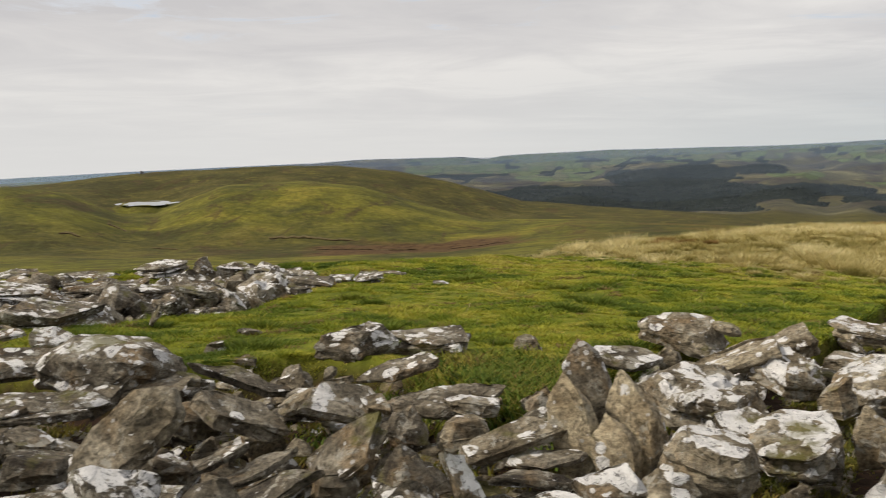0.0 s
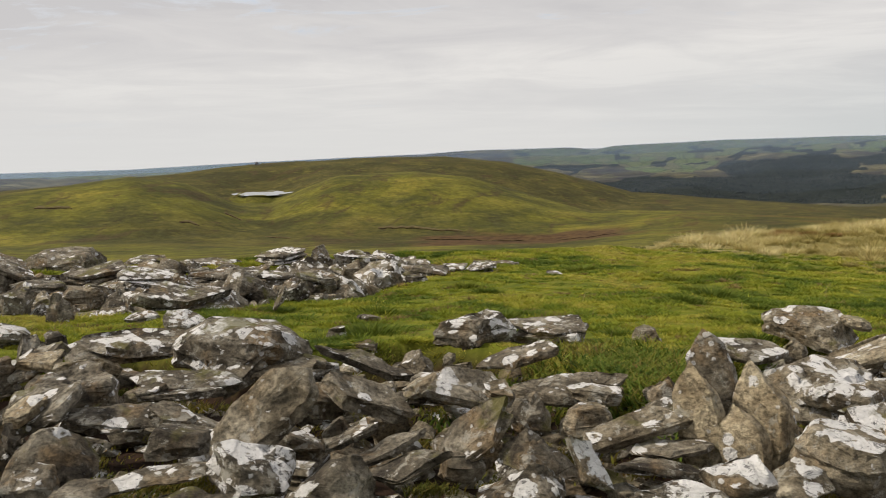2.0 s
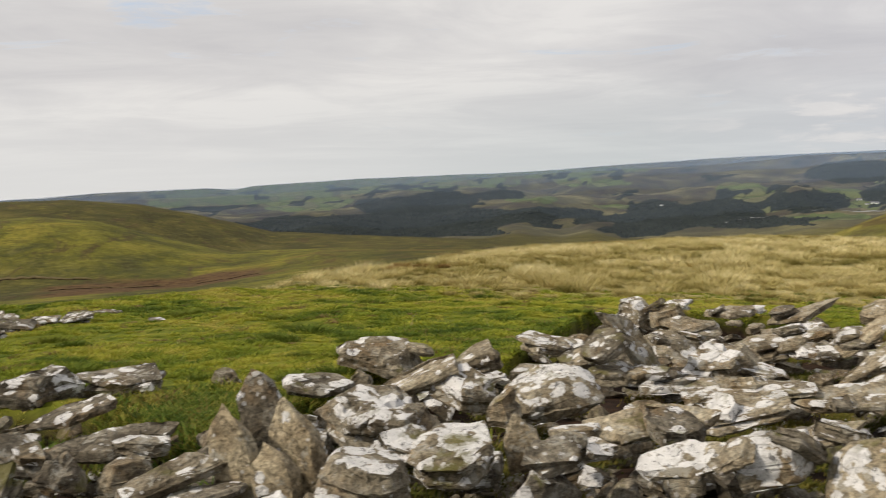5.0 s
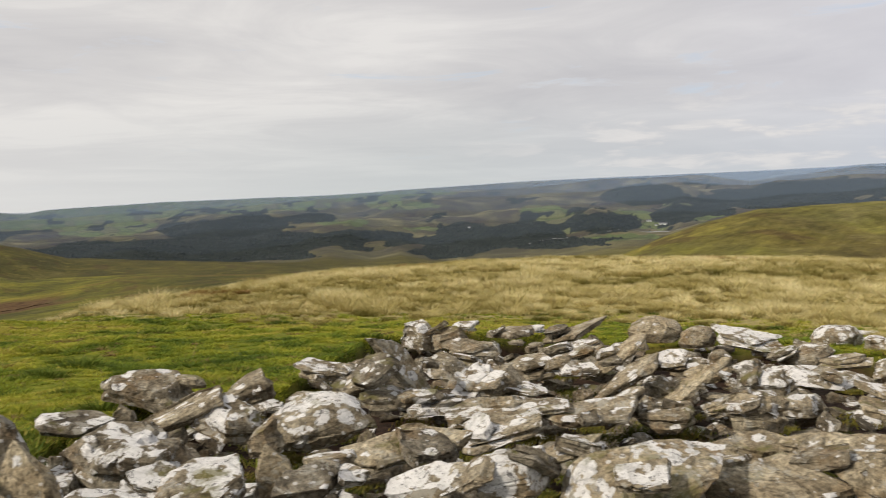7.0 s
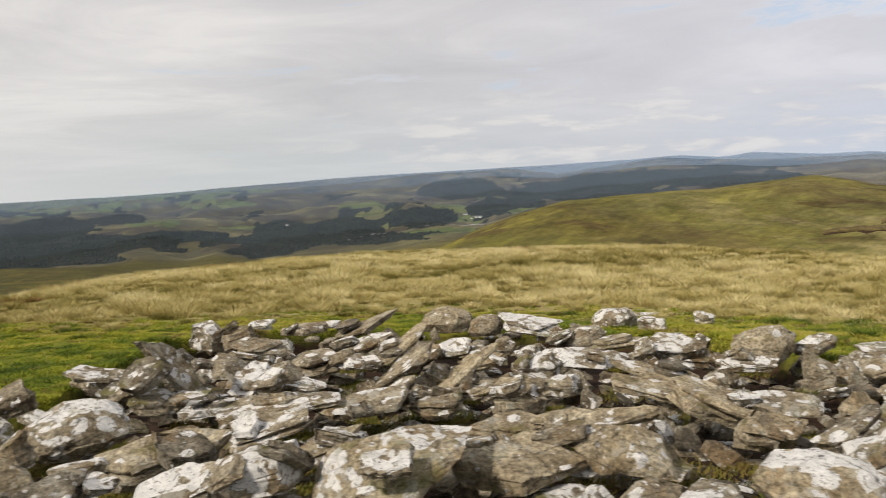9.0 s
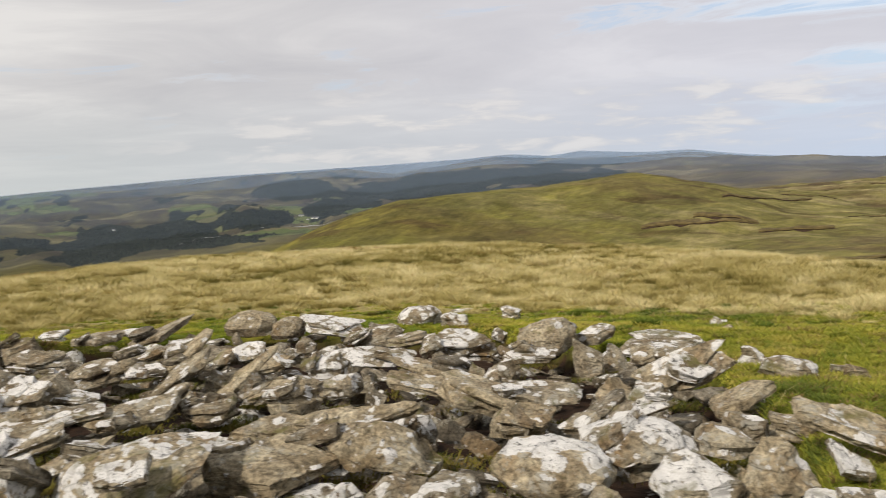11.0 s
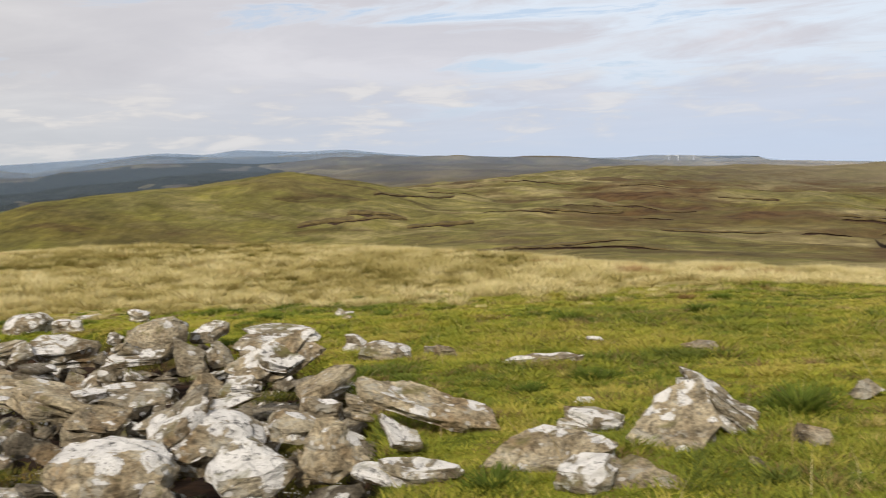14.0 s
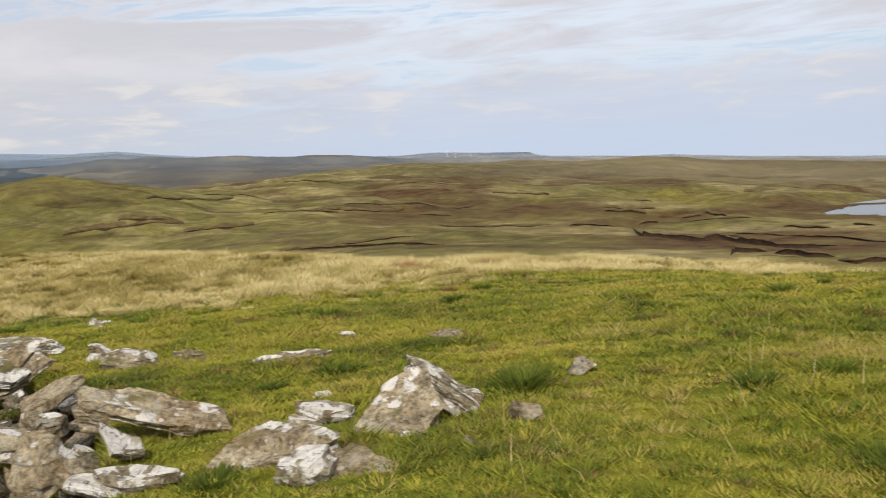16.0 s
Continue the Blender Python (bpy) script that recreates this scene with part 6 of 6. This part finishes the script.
def tussocks(rnd, n):
    """Low rounded knots of darker grass and moss standing in the turf."""
    hubs = 210
    az, r = rnd.uniform(-34, 122, hubs), 5.0 + 15 * rnd.rand(hubs)
    hx, hy = np.sin(np.radians(az)) * r, np.cos(np.radians(az)) * r
    ok = CAIRN(hx, hy) < 0.1
    hx, hy = hx[ok], hy[ok]
    pick = rnd.randint(0, len(hx), n)
    spread = (0.07 + 0.16 * rnd.rand(len(hx)))[pick]
    around, out = rnd.rand(n) * 2 * np.pi, np.abs(rnd.randn(n)) * 0.8
    x, y = hx[pick] + np.cos(around) * out * spread * 1.4, hy[pick] + np.sin(around) * out * spread * 0.8
    tone = rnd.rand(len(hx))[pick]
    c = tints(rnd, n, ((0.065, 0.10, 0.016), (0.12, 0.16, 0.022), (0.21, 0.22, 0.035)), 0.15 + 0.6 * tone + 0.1 * rnd.randn(n))
    high = spread * np.clip(0.55 - 0.3 * out, 0.12, 1) * (0.6 + 0.6 * rnd.rand(n))
    return x, y, high, 0.006 + 0.0012 * np.hypot(x, y), c, around


blades("grass_tussocks", "darker knots of longer grass standing in the turf", tussocks, 60000, 26, 0.5, True)
blades("long_grass", "longer mixed green and yellowing grass in loose tufts", long_grass, 230000, 27, 0.4, True)
blades("hollow_plants", "dark green leafy growth in the hollow among the stones", hollow_plants, 9000, 28, 0.5, sunk=0.12)
blades("bent_grass", "thin pale seed stalks scattered through the turf", bents, 1100, 24)

# ---- water, peat banks, woods, farms, haze sheets ----


def polar(az, r):
    return r * math.sin(radians(az)), r * math.cos(radians(az))


def mesh_object(name, verts, faces, mat, parent=None, smooth=False):
    me = bpy.data.meshes.new(name)
    me.from_pydata([tuple(v) for v in verts], [], faces)
    me.materials.append(mat)
    if smooth:
        me.polygons.foreach_set("use_smooth", [True] * len(me.polygons))
    ob = new(name, me)
    if parent is not None:
        ob.parent = parent
    return ob


def pool(pool_row, seed, mat, label):
    lx, ly, rx, ry, level = pool_row
    rnd = random.Random(seed)
    n = 64
    phase = [rnd.uniform(0, 6) for _ in range(4)]
    verts = []
    for i in range(n):
        a = 2 * math.pi * i / n
        k = 1.30 + sum(0.06 * math.sin((j + 2) * a + p) for j, p in enumerate(phase))
        verts.append((lx + rx * k * math.cos(a), ly + ry * k * math.sin(a), level))
    ob = mesh_object("water", verts, [list(range(n))], mat)
    tagged(ob, label, "water", kind="structure")


pool(POOLS[0], 4, WATER, "grey-blue lake among the brown moor")
pool(POOLS[1], 9, POND_WATER, "small bright pond in a fold of the hills")


def bank_along(path, high, seed):
    """An eroded edge of black peat with a level lip of turf, facing the hilltop, along bearings and distances."""
    rnd = random.Random(seed)
    stops = [polar(*q) for q in path]
    legs = [math.dist(a, b) for a, b in zip(stops, stops[1:])]
    total = sum(legs)
    n = max(10, int(total / 0.55))
    p = [rnd.uniform(0, 20) for _ in range(4)]
    face, lip, quads = [], [], []
    for i in range(n + 1):
        u = i / n
        s, k = u * total, 0
        while k < len(legs) - 1 and s > legs[k]:
            s, k = s - legs[k], k + 1
        (xa, ya), (xb, yb) = stops[k], stops[k + 1]
        x, y = xa + (xb - xa) * s / legs[k], ya + (yb - ya) * s / legs[k]
        at = u * total
        wig = 1.1 * noise.noise(Vector((at * 0.16, p[0], 0))) + 0.7 * noise.noise(Vector((at * 0.6, p[1], 0)))
        d = math.hypot(x, y)
        bx, by = x / d, y / d
        x, y = x + bx * wig, y + by * wig
        worn = 0.72 + 0.4 * noise.noise(Vector((at * 0.14, p[2], 3))) + 0.55 * noise.noise(Vector((at * 0.75, p[1], 7)))
        h = 0.22 * high * min(1.0, 7 * u, 7 * (1 - u)) * max(0.05, min(1.1, worn))
        slump = max(0.0, noise.noise(Vector((at * 0.5, p[3], 5)))) * 1.6
        g = land_at(x, y)
        face += [(x + bx * back, y + by * back, g + up) for back, up in ((-0.25 - slump, -0.3), (-0.1 - slump, 0.05 * h), (0.12, 0.3 * h + 0.3 * h * min(1.0, slump)), (-0.04, 0.95 * h))]
        lip += [(x, y, g + 0.86 * h), (x - bx * 0.06, y - by * 0.06, g + h)]
        lip += [(x + bx * back, y + by * back, land_at(x + bx * back, y + by * back) + up) for back, up in ((1.5, h * 0.9), (5.5, -0.2))]
        if i:
            k = 4 * (i - 1)
            quads += [[k + j, k + 4 + j, k + 5 + j, k + 1 + j] for j in range(3)]
    bank = new("peat_bank", None)
    mesh_object("peat_face", face, quads, PEAT, bank, True)
    mesh_object("turf_lip", lip, quads, LIP, bank, True)
    tagged(bank, "eroded dark brown peat bank with a turf lip on the moor", "peat bank", "peat banks of the moor")


def peat_bank(az0, r0, az1, r1, high, seed):
    bank_along(((az0, r0), (az1, r1)), high, seed)


LIP = plain_material("rough_moor_turf", (0.098, 0.074, 0.030), 0.95, 1.1, 0.6)
peat_bank(72.0, 88, 82.8, 78, 1.0, 1)
bank_along(((93.4, 103), (94.1, 89), (95.4, 87), (97.2, 83.6), (98.4, 86.3), (99.8, 80.7), (101.5, 75.2), (103.2, 75.8), (105.0, 79)), 2.3, 2)
bank_along(((99.3, 64), (99.5, 68.7), (100.4, 68.7), (101.2, 70)), 1.5, 3)
bank_along(((101.6, 67.5), (103.4, 63.6), (104.9, 63.5)), 1.5, 4)
bank_along(((105.0, 61.5), (106.0, 60.2), (107.4, 62.4), (111, 61)), 1.5, 21)
peat_bank(93.7, 112, 94.8, 114, 1.0, 22)
peat_bank(91.6, 123, 94.1, 124, 1.2, 23)
peat_bank(96.0, 120, 97.3, 121, 1.0, 24)
peat_bank(97.4, 123, 98.7, 116, 1.1, 25)
peat_bank(101.8, 101, 104.3, 96, 1.0, 26)
peat_bank(105.4, 102, 106.6, 97, 1.0, 27)
peat_bank(73.8, 129, 79.6, 133, 0.6, 5)
peat_bank(91.3, 127, 94.6, 127, 0.7, 6)
peat_bank(84.8, 177, 88.2, 181, 0.6, 7)
peat_bank(79.2, 186, 82.2, 187, 0.6, 8)
peat_bank(64.6, 146, 69.4, 160, 0.5, 9)
peat_bank(89.6, 104, 92.4, 105, 0.9, 10)
peat_bank(80.4, 122, 82.6, 121, 0.8, 11)
peat_bank(76.0, 137, 78.4, 136, 0.8, 12)
peat_bank(98.0, 92, 108.0, 84, 0.8, 13)
peat_bank(-10.6, 232, -5.4, 228, 0.9, 14)
peat_bank(-8.0, 211, -1.0, 209, 1.1, 15)
peat_bank(0.2, 206, 4.0, 203, 1.0, 16)
peat_bank(-30.2, 262, -28.2, 258, 0.8, 17)
peat_bank(-19.8, 262, -18.7, 256, 1.0, 18)
peat_bank(-17.4, 227, -15.9, 222, 0.7, 19)
peat_bank(-22.4, 238, -21.2, 236, 0.6, 20)


def scattered_banks(count, seed):
    rnd = random.Random(seed)
    for i in range(count):
        az, r = rnd.uniform(63, 113), math.exp(rnd.uniform(math.log(80), math.log(430)))
        half = math.degrees(rnd.uniform(1.5, 9.0) / r)
        peat_bank(az - half, r + rnd.uniform(-2, 2), az + half, r + rnd.uniform(-2, 2), rnd.uniform(0.35, 0.75) * max(1, r / 300), 100 + i)


scattered_banks(40, 12)


def far_trees(count, seed):
    """Conifer plantations on the far slopes."""
    rnd = np.random.RandomState(seed)
    az = rnd.uniform(-2, 62, count)
    r = np.exp(rnd.uniform(math.log(950), math.log(2950), count))
    z = np.array([land(az[i:i + 4000], r[i:i + 4000, None])[:, 0] for i in range(0, count, 4000)], dtype=object)
    z = np.concatenate([np.asarray(q, float) for q in z])
    rise = np.degrees(np.arctan2(z - EYE, r))
    x, y = np.sin(np.radians(az)) * r, np.cos(np.radians(az)) * r
    keep = woods(az, r, rise) + 0.25 * fbm(x * 0.011, y * 0.011, 93) > 0.5
    x, y, z = x[keep], y[keep], z[keep]
    n = len(x)
    h, w = 1.3 + 2.0 * rnd.rand(n) ** 2, 2.2 + 2.4 * rnd.rand(n)
    turn = rnd.rand(n) * 6
    v = np.zeros((n, 5, 3))
    for k in range(4):
        v[:, k] = np.stack([x + w * np.cos(turn + k * 1.57), y + w * np.sin(turn + k * 1.57), z - 0.5], 1)
    v[:, 4] = np.stack([x, y, z + h], 1)
    base = np.arange(n)[:, None] * 5
    faces = np.concatenate([base + [k, (k + 1) % 4, 4] for k in range(4)])
    ob = mesh_object("conifer_forest", v.reshape(-1, 3).tolist(), faces.tolist(), CONIFER)
    tagged(ob, "conifer plantations covering the far valley sides, darkened for cloud shadow", "forest", kind="stuff")


far_trees(60000, 5)


def valley_road():
    verts, faces = [], []
    for i, az in enumerate(np.arange(30.5, 42.6, 0.15)):
        r0 = 1262 + 10 * math.sin(az * 0.9)
        for r in (r0, r0 + 7):
            x, y = polar(az, r)
            verts.append((x, y, land_at(x, y) + 0.7))
        if i:
            faces.append([2 * i - 2, 2 * i, 2 * i + 1, 2 * i - 1])
    tagged(mesh_object("road", verts, faces, ROAD, None, True), "pale grey valley road winding below the woods", "road", kind="structure")


valley_road()


def farmhouse(az, r, long, deep, high, turn):
    x, y = polar(az, r)
    g = land_at(x, y)
    house = new("farmhouse", None)
    house.matrix_world = pose(x, y, g - 0.5, 0, 0, turn)
    a, b = long / 2, deep / 2
    verts = [(-a, -b, 0), (a, -b, 0), (a, b, 0), (-a, b, 0), (-a, -b, high), (a, -b, high), (a, b, high), (-a, b, high), (-a, 0, high * 1.5), (a, 0, high * 1.5)]
    mesh_object("wall", verts, [[0, 1, 5, 4], [1, 2, 6, 9, 5], [2, 3, 7, 6], [3, 0, 4, 8, 7]], RENDERED, house)
    o, t = 0.5, 0.3
    roof = []
    for lift in (0.02, t):
        roof += [(-a - o, -b - o, high - 0.25 + lift), (a + o, -b - o, high - 0.25 + lift), (a + o, 0, high * 1.5 + lift), (-a - o, 0, high * 1.5 + lift), (a + o, b + o, high - 0.25 + lift), (-a - o, b + o, high - 0.25 + lift)]
    mesh_object("roof", roof, [[0, 3, 2, 1], [3, 5, 4, 2], [6, 7, 8, 9], [9, 8, 10, 11], [0, 1, 7, 6], [4, 5, 11, 10], [1, 2, 8, 7], [2, 4, 10, 8], [3, 0, 6, 9], [5, 3, 9, 11]], SLATE, house)
    tagged(house, "white rendered farmhouse with a slate roof in the valley", "house", "valley farms")


farmhouse(39.8, 1700, 13, 5, 2.6, -45)
farmhouse(39.4, 1690, 5, 4, 2.2, 20)
farmhouse(39.0, 1730, 8, 4, 2.4, -30)
farmhouse(28.2, 1740, 4, 3, 2.2, -20)


def wind_turbine(az, r, high):
    x, y = polar(az, r)
    mill = new("wind_turbine", None)
    mill.matrix_world = pose(x, y, land_at(x, y) - 1, 0, 0, -az)
    n = 8
    ring = lambda rad, z: [(rad * math.cos(2 * math.pi * i / n), rad * math.sin(2 * math.pi * i / n), z) for i in range(n)]
    side = [[i, (i + 1) % n, n + (i + 1) % n, n + i] for i in range(n)]
    mesh_object("tower", ring(0.9, 0) + ring(0.5, high), side + [list(range(n, 2 * n))], STEEL, mill)
    mesh_object("nacelle", [(sx * 0.7, sy * 1.6, high + sz * 0.7) for sx in (-1, 1) for sy in (-1, 1) for sz in (-1, 1)], [[0, 1, 3, 2], [4, 6, 7, 5], [0, 4, 5, 1], [2, 3, 7, 6], [0, 2, 6, 4], [1, 5, 7, 3]], STEEL, mill)
    for k in range(3):
        a = radians(20 + 120 * k)
        c, s, long = math.cos(a), math.sin(a), high * 0.55
        shape = [(-0.35, 0), (0.35, 0), (0.55, long * 0.25), (0.1, long), (-0.1, long)]
        verts = [(u * c + v * s, yy, high + v * c - u * s) for yy in (-2.0, -1.75) for u, v in shape]
        mesh_object("blade", verts, [[0, 1, 2, 3, 4], [9, 8, 7, 6, 5]] + [[i, 5 + i, 5 + (i + 1) % 5, (i + 1) % 5] for i in range(5)], STEEL, mill)
    tagged(mill, "white wind turbine on a far hill", "wind turbine", "far wind turbines")


for az_, r_ in ((81.7, 3750), (82.2, 3745), (83.1, 3740)):
    wind_turbine(az_, r_, 22)


def summit_heap():
    rnd = random.Random(2)
    x, y = polar(-17.75, 548)
    bm = bmesh.new()
    for i in range(26):
        k = 1 - i / 30
        made = bmesh.ops.create_icosphere(bm, subdivisions=1, radius=rnd.uniform(0.35, 0.7))
        bmesh.ops.transform(bm, matrix=pose(rnd.uniform(-1.5, 1.5) * k, rnd.uniform(-1.5, 1.5) * k, 1.9 * (1 - k), rnd.uniform(0, 90), rnd.uniform(0, 90), 0), verts=made["verts"])
    me = bpy.data.meshes.new("summit_heap")
    bm.to_mesh(me)
    bm.free()
    me.materials.append(SLATE)
    ob = new("summit_heap", me)
    ob.location = (x, y, land_at(x, y) - 0.2)
    tagged(ob, "small dark heap of stones on the far hilltop", "stone heap")


summit_heap()


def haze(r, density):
    """An added see-through sheet that veils the hills behind it like haze, cut off at the camera's skyline."""
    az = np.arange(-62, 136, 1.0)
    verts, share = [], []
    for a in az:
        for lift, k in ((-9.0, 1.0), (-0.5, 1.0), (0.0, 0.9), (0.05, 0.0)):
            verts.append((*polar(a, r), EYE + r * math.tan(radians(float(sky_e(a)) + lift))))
            # veil strength set bearing by bearing to suit the camera's view
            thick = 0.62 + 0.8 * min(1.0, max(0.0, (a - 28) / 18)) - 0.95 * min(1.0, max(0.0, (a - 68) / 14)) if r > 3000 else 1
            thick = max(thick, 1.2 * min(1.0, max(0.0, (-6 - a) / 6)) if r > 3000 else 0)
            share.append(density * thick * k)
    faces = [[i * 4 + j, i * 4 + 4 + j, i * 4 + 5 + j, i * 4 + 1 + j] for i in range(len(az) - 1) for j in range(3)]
    ob = mesh_object("haze", verts, faces, HAZE_SHEET, None, True)
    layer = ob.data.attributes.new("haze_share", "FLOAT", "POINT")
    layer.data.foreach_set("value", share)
    tagged(ob, "bluish see-through sheet standing in for haze over the far valley", "haze", kind="structure")


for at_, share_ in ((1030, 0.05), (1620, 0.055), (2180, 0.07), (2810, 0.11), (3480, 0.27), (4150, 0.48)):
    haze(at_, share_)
